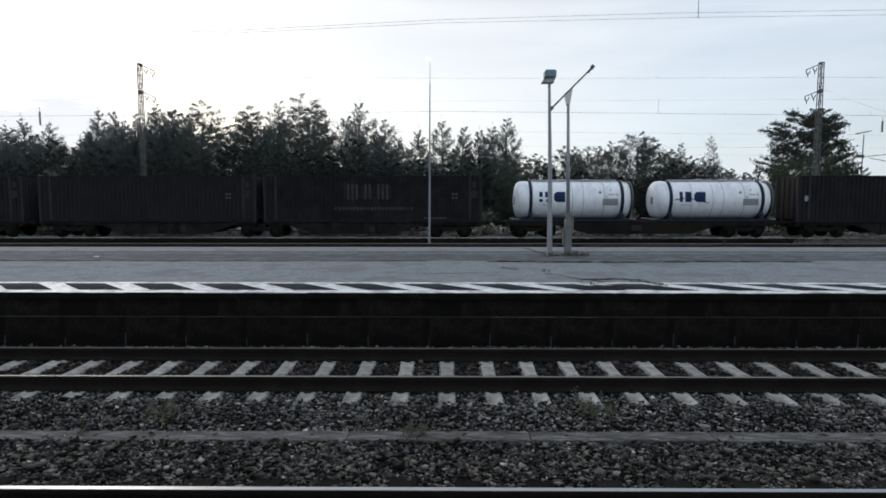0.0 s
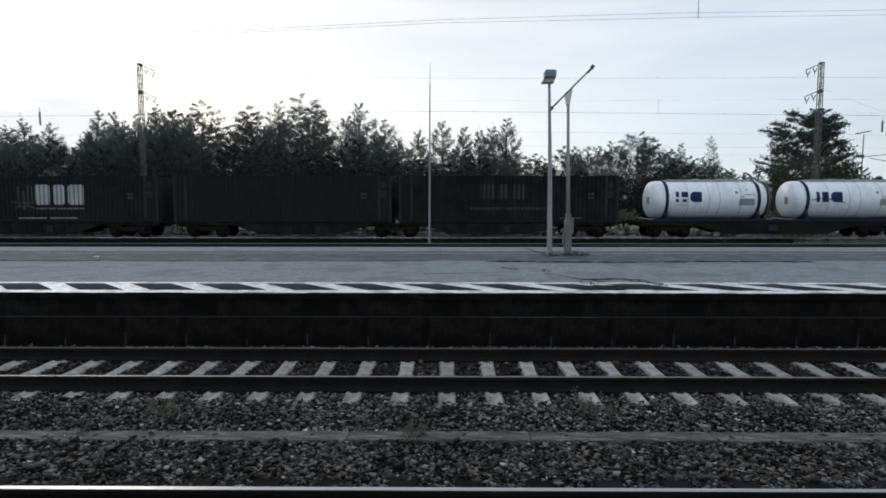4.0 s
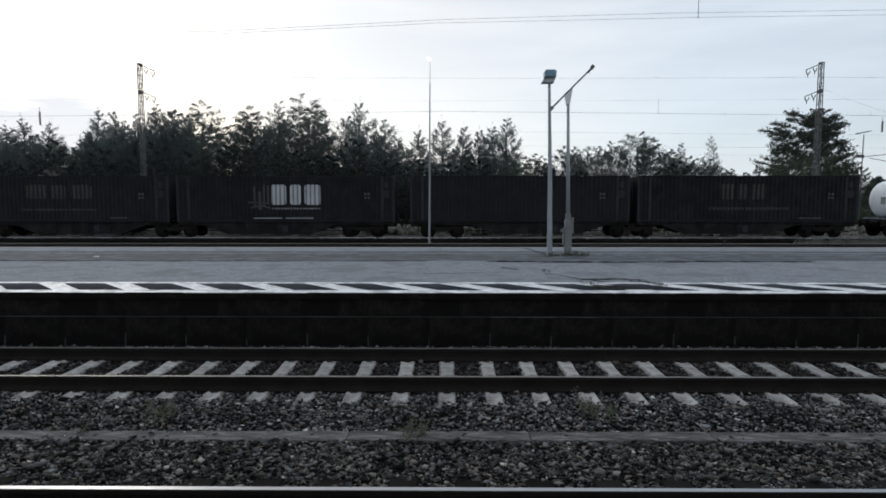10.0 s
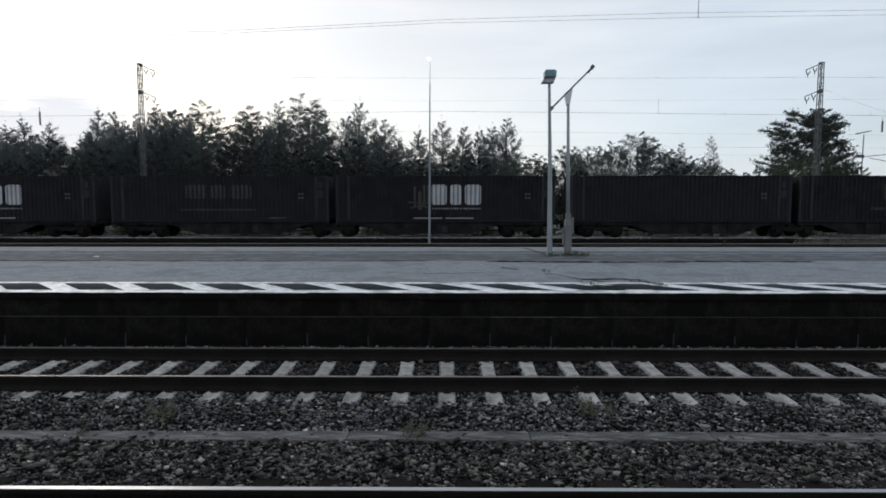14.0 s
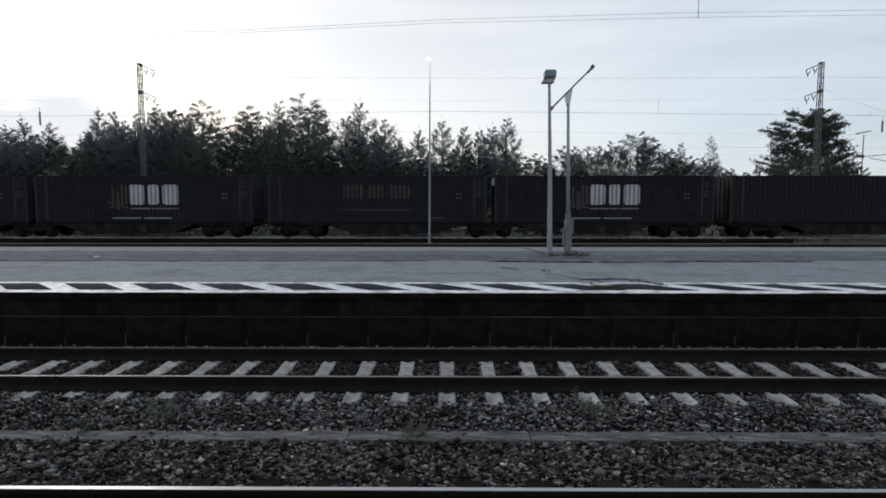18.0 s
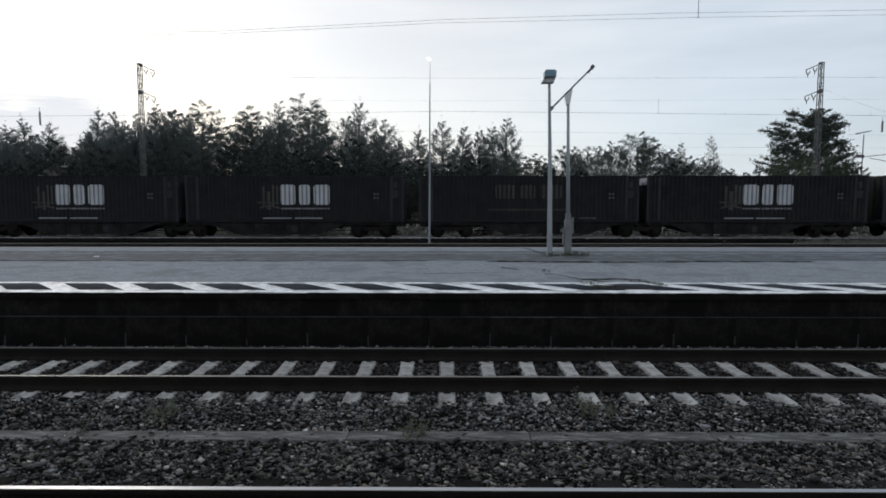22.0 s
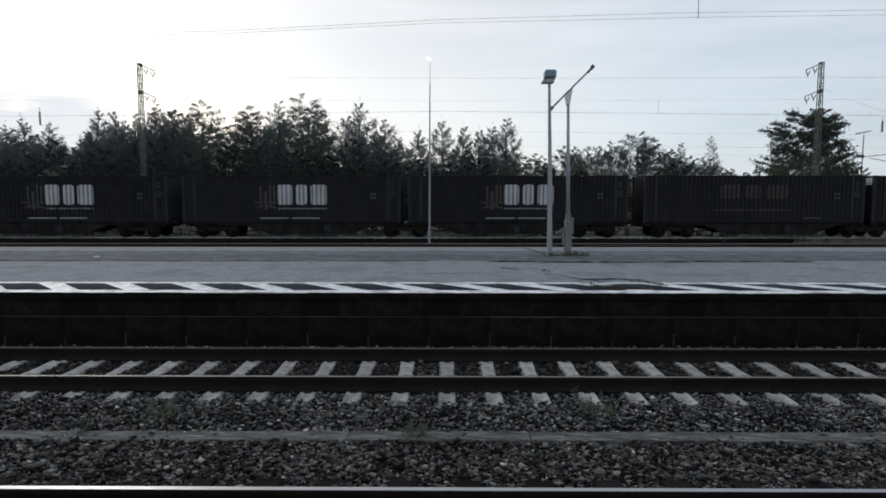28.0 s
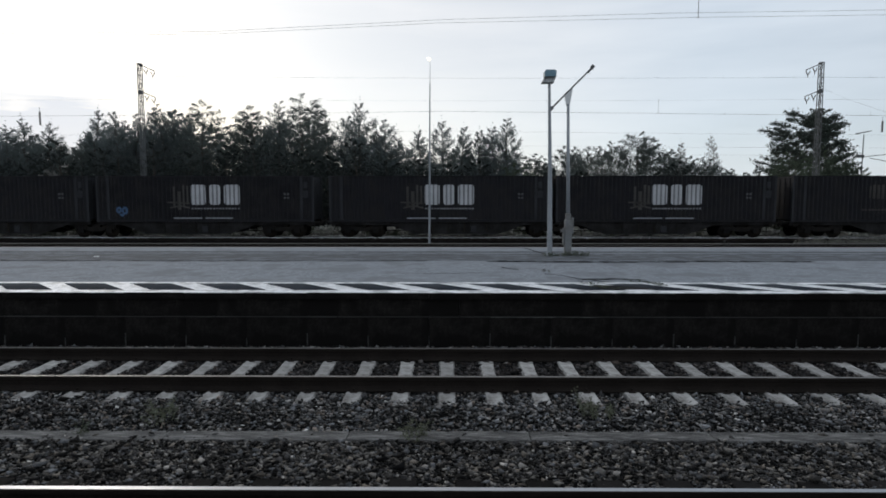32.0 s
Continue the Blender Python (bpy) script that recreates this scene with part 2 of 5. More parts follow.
M_LOGOFADE = mat("faded_logo_paint", (0.033, 0.029, 0.025), 0.7, vary=0.5, scale=1.5, fine=14, bump=0.05)
M_EMBLEM = mat("dull_gold_emblem_paint", (0.046, 0.043, 0.039), 0.7, vary=0.4, scale=1.5, fine=14, bump=0.05)
M_GRAFF = mat("blue_spray_paint", (0.035, 0.085, 0.17), 0.6, vary=0.2, scale=4, fine=20, bump=0.0)
M_CHASSIS = mat("wagon_chassis", (0.011, 0.0105, 0.010), 0.8, vary=0.5, scale=1.2, fine=14, bump=0.2, dirt=(0.02, 0.016, 0.012), dirt_amount=0.3, spec=0.1)
M_SILL = mat("wagon_side_sill", (0.021, 0.0205, 0.021), 0.75, vary=0.5, scale=1.0, fine=14, bump=0.2, dirt=(0.010, 0.0095, 0.009), dirt_amount=0.45, dirt_scale=1.6, spec=0.1)
M_TANK = mat("tank_white_paint", (0.83, 0.885, 0.94), 0.4, vary=0.08, scale=0.8, fine=9, bump=0.03, dirt=(0.66, 0.70, 0.74), dirt_amount=0.25, dirt_scale=1.4, stretch=(1, 1, 0.35))
M_TANKNAVY = mat("tank_frame_navy_paint", (0.011, 0.026, 0.062), 0.6, vary=0.3, scale=2, fine=20, bump=0.05, dirt=(0.02, 0.02, 0.02), dirt_amount=0.3, spec=0.15)
M_TANKBLUE = mat("tank_blue_paint", (0.007, 0.024, 0.080), 0.6, vary=0.2, scale=2, fine=20, bump=0.05, spec=0.2)
M_PLATEDIM = mat("soiled_pale_plate", (0.10, 0.10, 0.097), 0.7, vary=0.3, scale=4, fine=30, bump=0.05)
# pale, hardly metallic: paints the bright line of shine along the train's rails
M_RAILSHINE = mat("painted_rail_shine", (0.62, 0.62, 0.61), 0.5, metal=0.2, vary=0.2, scale=1.5, fine=60, bump=0.05)
M_PLATE = mat("grey_plate", (0.25, 0.27, 0.29), 0.6, vary=0.2, scale=6, fine=40, bump=0.05)


def leafy(m, share=0.45):
    """Lets some of the light through the leaves."""
    nt = m.node_tree
    b, out = nt.nodes["Principled BSDF"], nt.nodes["Material Output"]
    tr, mx = nt.nodes.new("ShaderNodeBsdfTranslucent"), nt.nodes.new("ShaderNodeMixShader")
    mx.inputs[0].default_value = share
    nt.links.new(b.inputs["Base Color"].links[0].from_socket, tr.inputs["Color"])
    nt.links.new(b.outputs[0], mx.inputs[1])
    nt.links.new(tr.outputs[0], mx.inputs[2])
    nt.links.new(mx.outputs[0], out.inputs["Surface"])
    return m


M_BAND = mat("tank_band", (0.42, 0.44, 0.47), 0.5, vary=0.15, scale=2, fine=20, bump=0.02)
M_BARK = mat("bark", (0.07, 0.06, 0.05), 0.9, vary=0.35, scale=3, fine=20, bump=0.5)
M_BIRCH = mat("pale_bark", (0.28, 0.27, 0.25), 0.85, vary=0.4, scale=3, fine=20, bump=0.3)
M_LEAF = leafy(mat("leaf", (0.101, 0.119, 0.112), 0.65, vary=0.25, scale=0.4, fine=6, bump=0, island=0.25, spec=0.2))
M_LEAF2 = leafy(mat("birch_leaf", (0.140, 0.165, 0.166), 0.65, vary=0.25, scale=0.4, fine=6, bump=0, island=0.25, spec=0.2))
M_NEEDLE = leafy(mat("pine_needle", (0.055, 0.068, 0.058), 0.7, vary=0.25, scale=0.4, fine=6, bump=0, island=0.25, spec=0.15), 0.25)
M_PALE = leafy(mat("dry_twig_leaf", (0.20, 0.20, 0.19), 0.8, vary=0.25, scale=0.4, fine=6, bump=0, island=0.4, spec=0.2))
M_PALER = leafy(mat("pale_birch_leaf", (0.34, 0.34, 0.33), 0.8, vary=0.25, scale=0.4, fine=6, bump=0, island=0.3, spec=0.2))
# leaf colour darkened to paint in the shade low under the trees
M_SHADEBUSH = leafy(mat("shaded_bush_leaf", (0.033, 0.040, 0.037), 0.7, vary=0.3, scale=0.4, fine=6, bump=0, island=0.3, spec=0.15))
M_OLIVE = leafy(mat("olive_bush_leaf", (0.088, 0.110, 0.078), 0.7, vary=0.3, scale=0.4, fine=6, bump=0, island=0.3, spec=0.15))
M_WEED = leafy(mat("weed_leaf", (0.075, 0.088, 0.062), 0.7, vary=0.25, scale=2, fine=20, bump=0, island=0.5))
M_MARK = mat("dull_marking_paint", (0.085, 0.088, 0.092), 0.7, vary=0.3, scale=3, fine=20, bump=0.05)
M_VERGEDRY = mat("dull_dry_grass", (0.50, 0.49, 0.44), 0.8, vary=0.3, scale=0.5, fine=8, bump=0, island=0.4)
M_STALK = leafy(mat("olive_stalk", (0.122, 0.132, 0.092), 0.75, vary=0.25, scale=2, fine=20, bump=0, island=0.5))
M_VERGE = leafy(mat("olive_weed_leaf", (0.15, 0.16, 0.115), 0.8, vary=0.3, scale=0.5, fine=8, bump=0, island=0.4))
M_DRY = mat("dry_grass", (0.17, 0.165, 0.14), 0.8, vary=0.3, scale=2, fine=20, bump=0, island=0.5)


# ---- mesh helpers ----
def mesh_of(name, verts, faces, material, smooth=False):
    me = bpy.data.meshes.new(name)
    me.from_pydata([tuple(v) for v in verts], [], faces)
    me.materials.append(material)
    if smooth:
        me.polygons.foreach_set("use_smooth", [True] * len(me.polygons))
    me.update()
    return me


class Geo:
    """Collects simple solids into one mesh."""

    def __init__(self):
        self.v, self.f = [], []

    def add(self, verts, faces):
        o = len(self.v)
        self.v += [tuple(p) for p in verts]
        self.f += [tuple(i + o for i in f) for f in faces]
        return self

    def box(self, x0, x1, y0, y1, z0, z1, c=0.0):
        """A box with its long upper edges cut by c."""
        if c <= 0:
            v = [(x, y, z) for z in (z0, z1) for x, y in ((x0, y0), (x1, y0), (x1, y1), (x0, y1))]
            return self.add(v, [(3, 2, 1, 0), (4, 5, 6, 7), (0, 1, 5, 4), (1, 2, 6, 5), (2, 3, 7, 6), (3, 0, 4, 7)])
        v = [(x, y, z0) for x, y in ((x0, y0), (x1, y0), (x1, y1), (x0, y1))]
        v += [(x, y, z1 - c) for x, y in ((x0, y0), (x1, y0), (x1, y1), (x0, y1))]
        v += [(x, y, z1) for x, y in ((x0 + c, y0 + c), (x1 - c, y0 + c), (x1 - c, y1 - c), (x0 + c, y1 - c))]
        f = [(3, 2, 1, 0), (8, 9, 10, 11)]
        for o in (0, 4):
            f += [(o + i, o + (i + 1) % 4, o + 4 + (i + 1) % 4, o + 4 + i) for i in range(4)]
        return self.add(v, f)

    def tube(self, p0, p1, r0, r1=None, n=8, caps=True):
        r1 = r0 if r1 is None else r1
        p0, p1 = Vector(p0), Vector(p1)
        d = (p1 - p0).normalized()
        a = d.orthogonal().normalized()
        b = d.cross(a)
        v = []
        for p, r in ((p0, r0), (p1, r1)):
            v += [p + (a * math.cos(2 * math.pi * i / n) + b * math.sin(2 * math.pi * i / n)) * r for i in range(n)]
        f = [(i, (i + 1) % n, n + (i + 1) % n, n + i) for i in range(n)]
        if caps:
            f += [tuple(range(n - 1, -1, -1)), tuple(range(n, 2 * n))]
        return self.add(v, f)

    def beam(self, p0, p1, w, h):
        """A bar of section w x h between two points."""
        p0, p1 = Vector(p0), Vector(p1)
        d = (p1 - p0).normalized()
        up = Vector((0, 0, 1)) if abs(d.z) < 0.95 else Vector((1, 0, 0))
        a = d.cross(up).normalized() * (w / 2)
        b = a.cross(d).normalized() * (h / 2)
        v = [p + s * a + t * b for p in (p0, p1) for s, t in ((-1, -1), (1, -1), (1, 1), (-1, 1))]
        return self.add(v, [(0, 1, 2, 3), (7, 6, 5, 4), (1, 0, 4, 5), (2, 1, 5, 6), (3, 2, 6, 7), (0, 3, 7, 4)])

    def lathe(self, prof, n=24, axis="x"):
        """Turns (position, radius) pairs round an axis through the origin."""
        v = []
        for s, r in prof:
            for i in range(n):
                a = 2 * math.pi * i / n
                c, d = r * math.cos(a), r * math.sin(a)
                v.append((s, c, d) if axis == "x" else (c, s, d) if axis == "y" else (c, d, s))
        f = []
        for k in range(len(prof) - 1):
            f += [(k * n + i, k * n + (i + 1) % n, (k + 1) * n + (i + 1) % n, (k + 1) * n + i) for i in range(n)]
        f += [tuple(range(n - 1, -1, -1)), tuple(range((len(prof) - 1) * n, len(prof) * n))]
        return self.add(v, f)

    def prism(self, outline, axis, a, b):
        """An outline of (u, w) pairs pushed along an axis from a to b: axis x uses (y, z), axis y uses (x, z), axis z uses (x, y)."""
        n = len(outline)
        put = {"x": lambda s, u, w: (s, u, w), "y": lambda s, u, w: (u, s, w), "z": lambda s, u, w: (u, w, s)}[axis]
        v = [put(s, u, w) for s in (a, b) for u, w in outline]
        f = [(i, (i + 1) % n, n + (i + 1) % n, n + i) for i in range(n)]
        return self.add(v, f + [tuple(range(n - 1, -1, -1)), tuple(range(n, 2 * n))])

    def mesh(self, name, material, smooth=False):
        me = mesh_of(name, self.v, self.f, material, smooth)
        bm = bmesh.new()
        bm.from_mesh(me)
        bmesh.ops.recalc_face_normals(bm, faces=bm.faces)
        bm.to_mesh(me)
        bm.free()
        return me


def thing(name, label, category, m=None, group="", kind=""):
    ob = new(name)
    ob.empty_display_size = 0.2
    if m is not None:
        ob.matrix_basis = m
    return tagged(ob, label, category, group, kind)


def part(name, geo, material, parent, label="", m=None, smooth=False):
    me = geo.mesh(name, material, smooth) if isinstance(geo, Geo) else geo
    ob = new(name, me)
    ob.parent = parent
    if m is not None:
        ob.matrix_basis = m
    if label:
        ob["label"] = label
    return ob


def solid(name, geo, material, label, category, kind="structure", m=None, smooth=False, group=""):
    ob = new(name, geo.mesh(name, material, smooth) if isinstance(geo, Geo) else geo)
    if m is not None:
        ob.matrix_basis = m
    return tagged(ob, label, category, group, kind)


def leaf_mesh(name, centres, radii, counts, size, material, rs, flat=1.0, most=1.35, spread=0.62):
    """Many small leaf sprays scattered in clumps."""
    n = int(sum(counts))
    idx = np.repeat(np.arange(len(counts)), counts)
    d = rs.normal(0, 1, (n, 3))
    d /= np.linalg.norm(d, axis=1, keepdims=True)
    d *= np.minimum(np.abs(rs.normal(0, spread, n)), most)[:, None]
    d[:, 2] *= flat
    P = centres[idx] + d * radii[idx][:, None]
    a = rs.normal(0, 1, (n, 3))
    a /= np.linalg.norm(a, axis=1, keepdims=True)
    b = np.cross(a, rs.normal(0, 1, (n, 3)))
    b /= np.linalg.norm(b, axis=1, keepdims=True)
    s = size * rs.uniform(0.55, 1.35, n)[:, None]
    V = np.stack([P - a * s, P + b * s * 0.7, P + a * s], 1).reshape(-1, 3)
    me = bpy.data.meshes.new(name)
    me.vertices.add(len(V))
    me.vertices.foreach_set("co", V.ravel())
    me.loops.add(3 * n)
    me.loops.foreach_set("vertex_index", np.arange(3 * n, dtype=np.int32))
    me.polygons.add(n)
    me.polygons.foreach_set("loop_start", np.arange(0, 3 * n, 3, dtype=np.int32))
    me.materials.append(material)
    me.update(calc_edges=True)
    return me


# ---- the plan, in metres ----
A_MID, B_MID = 4.0, 8.65            # middle of the two near tracks
GAUGE = 0.7535                      # half the distance of the rail heads
EDGE, BACK, TOP = 10.32, 20.0, 0.7335   # island platform: front edge, back edge, height
C_MID, D_MID, FAR_RAIL = 32.55, 39.05, -0.13
HALF = 130.0                        # half the length of the tracks

# ---- ground ----
g = Geo()
g.add([(-2500, -2500, -0.62), (2500, -2500, -0.62), (2500, 2500, -0.62), (-2500, 2500, -0.62)], [(0, 1, 2, 3)])
solid("ground", g, M_GROUND, "flat dull green and brown ground reaching the horizon", "ground")
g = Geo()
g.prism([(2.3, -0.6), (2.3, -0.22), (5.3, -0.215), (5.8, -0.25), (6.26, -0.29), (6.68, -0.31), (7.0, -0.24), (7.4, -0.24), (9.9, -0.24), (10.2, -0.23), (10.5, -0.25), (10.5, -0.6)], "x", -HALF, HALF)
solid("ballast_bed_near", g, M_GAPSHADE, "crushed stone bed under the two near tracks, blackened as shade between stones", "ballast bed")
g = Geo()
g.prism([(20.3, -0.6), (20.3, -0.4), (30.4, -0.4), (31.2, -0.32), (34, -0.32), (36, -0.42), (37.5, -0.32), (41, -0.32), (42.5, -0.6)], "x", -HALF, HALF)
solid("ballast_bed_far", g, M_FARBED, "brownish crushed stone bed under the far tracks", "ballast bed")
g = Geo().box(-HALF, HALF, -8, 2.3, -0.6, TOP, 0.02)
solid("platform_near", g, M_ASPH, "plain asphalt platform on which the viewer stands", "platform")


# ---- rails and sleepers ----
def rail_mesh(top, near_face=None):
    half = [(0.085, -0.186), (0.085, -0.172), (0.022, -0.150), (0.0085, -0.13), (0.0085, -0.055), (0.036, -0.042), (0.036, -0.008), (0.028, 0.0)]
    prof = half + [(-y, z) for y, z in reversed(half)]
    n = len(prof)
    v = [(x, y, z) for x in (-HALF, HALF) for y, z in prof]
    f = [(i, (i + 1) % n, n + (i + 1) % n, n + i) for i in range(n)] + [tuple(range(n - 1, -1, -1)), tuple(range(n, 2 * n))]
    me = mesh_of("rail", v, f, M_RUST)
    me.materials.append(top)
    me.polygons[7].material_index = 1
    # head side towards the viewer; on the train's track it carries painted shine
    if near_face:
        me.materials.append(near_face)
        for k in (8, 9):
            me.polygons[k].material_index = 2
    bm = bmesh.new()
    bm.from_mesh(me)
    bmesh.ops.recalc_face_normals(bm, faces=bm.faces)
    bm.to_mesh(me)
    bm.free()
    return me


RAIL_SHINE, RAIL_WORN_DULL = rail_mesh(M_STEEL, M_RAILSHINE), rail_mesh(M_DULL, M_DULL)
RAIL, RAIL_DULL = rail_mesh(M_STEEL), rail_mesh(M_DULL)


def concrete_sleeper():
    g = Geo()
    rows = [(-1.3, 0.11, 0.0), (-1.0, 0.11, 0.012), (-0.5, 0.11, 0.012), (-0.3, 0.10, 0.006), (0.3, 0.10, 0.006), (0.5, 0.11, 0.012), (1.0, 0.11, 0.012), (1.3, 0.11, 0.0)]
    v, f = [], []
    for y, w, z in rows:
        v += [(-w - 0.04, y, -0.2), (-w - 0.02, y, z - 0.05), (-w + 0.012, y, z), (w - 0.012, y, z), (w + 0.02, y, z - 0.05), (w + 0.04, y, -0.2)]
    for k in range(len(rows) - 1):
        f += [(6 * k + i, 6 * k + i + 1, 6 * k + 7 + i, 6 * k + 6 + i) for i in range(5)]
    f += [(0, 1, 2, 3, 4, 5), tuple(6 * (len(rows) - 1) + i for i in (5, 4, 3, 2, 1, 0))]
    return g.add(v, f).mesh("sleeper", M_CONC)


def wooden_sleeper():
    return Geo().box(-0.13, 0.13, -1.3, 1.3, -0.16, 0.0, 0.012).mesh("sleeper", M_WOOD)


def clip_mesh():
    g = Geo()
    for s in (-1, 1):
        g.box(-0.045, 0.045, s * 0.105 - 0.035, s * 0.105 + 0.035, 0.0, 0.018, 0.005)
        g.tube((0, s * 0.10, 0.015), (0, s * 0.10, 0.05), 0.016, n=6)
    return g.mesh("rail_clip", M_RUST)


CONC_SLEEPER, WOOD_SLEEPER, CLIP = concrete_sleeper(), wooden_sleeper(), clip_mesh()


STEP = 0.613


def track(name, mid, level, label, sleeper, first, count, clips, top=-0.165):
    t = thing(name, label, "railway track", kind="structure")
    for s in (-1, 1):
        worn = RAIL_SHINE if name == "track_4" else RAIL_WORN_DULL if name == "track_3" and s > 0 else None
        part("rail", worn or (RAIL if name in ("track_1", "track_4") else RAIL_DULL), None, t, "rusty steel rail with a polished running surface", pose(0, mid + s * GAUGE, level))
    rnd = random.Random(name)
    for i in range(count):
        sl = part("sleeper", sleeper, None, t, "", pose(first + STEP * i, mid + rnd.uniform(-0.015, 0.015), level + top + rnd.uniform(-0.006, 0.006), 0, 0, rnd.uniform(-0.7, 0.7)))
        if clips and abs(first + STEP * i) < 9:
            for s in (-1, 1):
                part("rail_clip", CLIP, None, sl, "", pose(0, s * GAUGE, 0.012))
    return t


track("track_1", A_MID, 0.0, "near railway track on dark tarred wooden sleepers", WOOD_SLEEPER, -12.05, 41, False, -0.178)
track("track_2", B_MID, -0.008, "railway track on pale concrete sleepers in dark ballast", CONC_SLEEPER, -18.405, 61, True, -0.195)
track("track_3", C_MID, FAR_RAIL, "empty far railway track beside the train", WOOD_SLEEPER, -30.0, 101, False)
far_track = track("track_4", D_MID, FAR_RAIL, "far railway track carrying the goods train", WOOD_SLEEPER, -36.0, 121, False)

# pale clips paint the row of bright glints along stretches of the rail
GLINT = Geo().box(-0.045, 0.045, -0.10, -0.055, -0.065, -0.005, 0.006).mesh("rail_clip", M_PALEPLATE)
for i in range(121):
    x = -36.0 + 0.56 * i
    if -6.5 < x < 4.0 or 10.5 < x < 13.0 or -21.5 < x < -19.5 or i % 5 == 0:
        part("rail_clip", GLINT, None, far_track, "rail clip coloured pale as a glint", pose(x, D_MID - GAUGE, FAR_RAIL))

# cable trough between the near tracks
t = thing("cable_trough", "weathered grey concrete cable trough flush with the ballast", "cable trough", kind="structure")
COVER = Geo().box(-0.996, 0.996, 0.0, 0.25, -0.08, 0.0, 0.010).mesh("cover_slab", M_TROUGH)
rnd = random.Random(3)
for i in range(13):
    part("cover_slab", COVER, None, t, "", pose(-12.1 + 2 * i, 6.32 + rnd.uniform(-0.008, 0.008), -0.235 + rnd.uniform(-0.006, 0.006), rnd.uniform(-1.0, 1.0), rnd.uniform(-0.15, 0.15), rnd.uniform(-0.2, 0.2)))
part("trough_run", Geo().box(-HALF, -13.1, 6.31, 6.58, -0.5, -0.24), M_TROUGH, t)
part("trough_run", Geo().box(12.9, HALF, 6.31, 6.58, -0.5, -0.24), M_TROUGH, t)


# ---- ballast stones ----
def bed_height(y):
    return np.interp(y, [2.3, 5.3, 5.8, 6.26, 6.68, 7.0, 7.4, 9.9, 10.2, 10.5], [-0.22, -0.215, -0.24, -0.262, -0.28, -0.222, -0.220, -0.232, -0.235, -0.24])


def heaped(x):
    """Ballast lies higher over the sleeper ends further along."""
    return np.clip((-x - 1.8) / 3.0, 0, 1)


def stones(name, x0, x1, y0, y1, count, size, seed, keep, material, label):
    rs = np.random.RandomState(seed)
    base = np.array([(1, 0, 0), (-1, 0, 0), (0, 1, 0), (0, -1, 0), (0, 0, 1), (0, 0, -1)], float)
    tris = np.array([(0, 2, 4), (2, 1, 4), (1, 3, 4), (3, 0, 4), (2, 0, 5), (1, 2, 5), (3, 1, 5), (0, 3, 5)])
    shapes = []
    for k in range(40):
        q = base * rs.uniform(0.5, 1.5, (6, 1)) + rs.uniform(-0.5, 0.5, (6, 3))
        shapes.append(q * rs.uniform(0.45, 1.45, 3))
    shapes = np.array(shapes)
    x, y = rs.uniform(x0, x1, count), rs.uniform(y0, y1, count)
    ok = keep(x, y)
    x, y = x[ok], y[ok]
    n = len(x)
    r = size * np.exp(rs.normal(0, 0.27, n))
    a = rs.normal(0, 1, (n, 4))
    a /= np.linalg.norm(a, axis=1, keepdims=True)
    w, i, j, k = a.T
    R = np.stack([1 - 2 * (j * j + k * k), 2 * (i * j - k * w), 2 * (i * k + j * w), 2 * (i * j + k * w), 1 - 2 * (i * i + k * k), 2 * (j * k - i * w),
                  2 * (i * k - j * w), 2 * (j * k + i * w), 1 - 2 * (i * i + j * j)], 1).reshape(n, 3, 3)
    P = np.einsum("nab,nvb->nva", R, shapes[rs.randint(0, len(shapes), n)]) * r[:, None, None]
    P *= np.stack([rs.uniform(0.95, 1.6, n), rs.uniform(0.8, 1.3, n), rs.uniform(0.5, 0.95, n)], 1)[:, None, :]    # they lie flat
    z = bed_height(y) + rs.uniform(-0.6, 1.5, n) * r + 0.022 * heaped(x) * np.exp(-((y - 7.32) / 0.2) ** 2)
    P += np.stack([x, y, z], 1)[:, None, :]
    V = P.reshape(-1, 3)
    F = (tris[None] + (np.arange(n) * len(base))[:, None, None]).reshape(-1, 3)
    me = bpy.data.meshes.new(name)
    me.vertices.add(len(V))
    me.vertices.foreach_set("co", V.ravel())
    me.loops.add(F.size)
    me.loops.foreach_set("vertex_index", F.ravel().astype(np.int32))
    me.polygons.add(len(F))
    me.polygons.foreach_set("loop_start", np.arange(0, F.size, 3, dtype=np.int32))
    me.materials.append(material)
    me.update(calc_edges=True)
    return tagged(new(name, me), label, "ballast", kind="stuff")


def clear_of_parts(x, y):
    sl = (np.abs(((x + 18.405 + STEP / 2) % STEP) - STEP / 2) < 0.125) & (np.abs(y - B_MID) < 1.195 + 0.02 * np.sin(x * 3.7) + 0.02 * np.sin(x * 11.3) - 0.10 * heaped(x))
    sl2 = (np.abs(((x + 12.05 + STEP / 2) % STEP) - STEP / 2) < 0.135) & (np.abs(y - A_MID) < 1.29 + 0.07 * np.sin(x * 9.1)) & (np.sin(x * 61.3 + y * 83) < 0.62)
    ra = (np.abs(np.abs(y - B_MID) - GAUGE) < 0.10) | (np.abs(np.abs(y - A_MID) - GAUGE) < 0.10)
    tr = (y > 6.30) & (y < 6.59) & (np.sin(x * 51.7 + y * 97) < 0.80)
    return ~(sl | sl2 | ra | tr)


def in_strip(x, y):
    return np.abs(x) < 0.78 * y + 0.3


def between_rails(x, y):
    return np.abs(y - B_MID) < GAUGE + 0.02


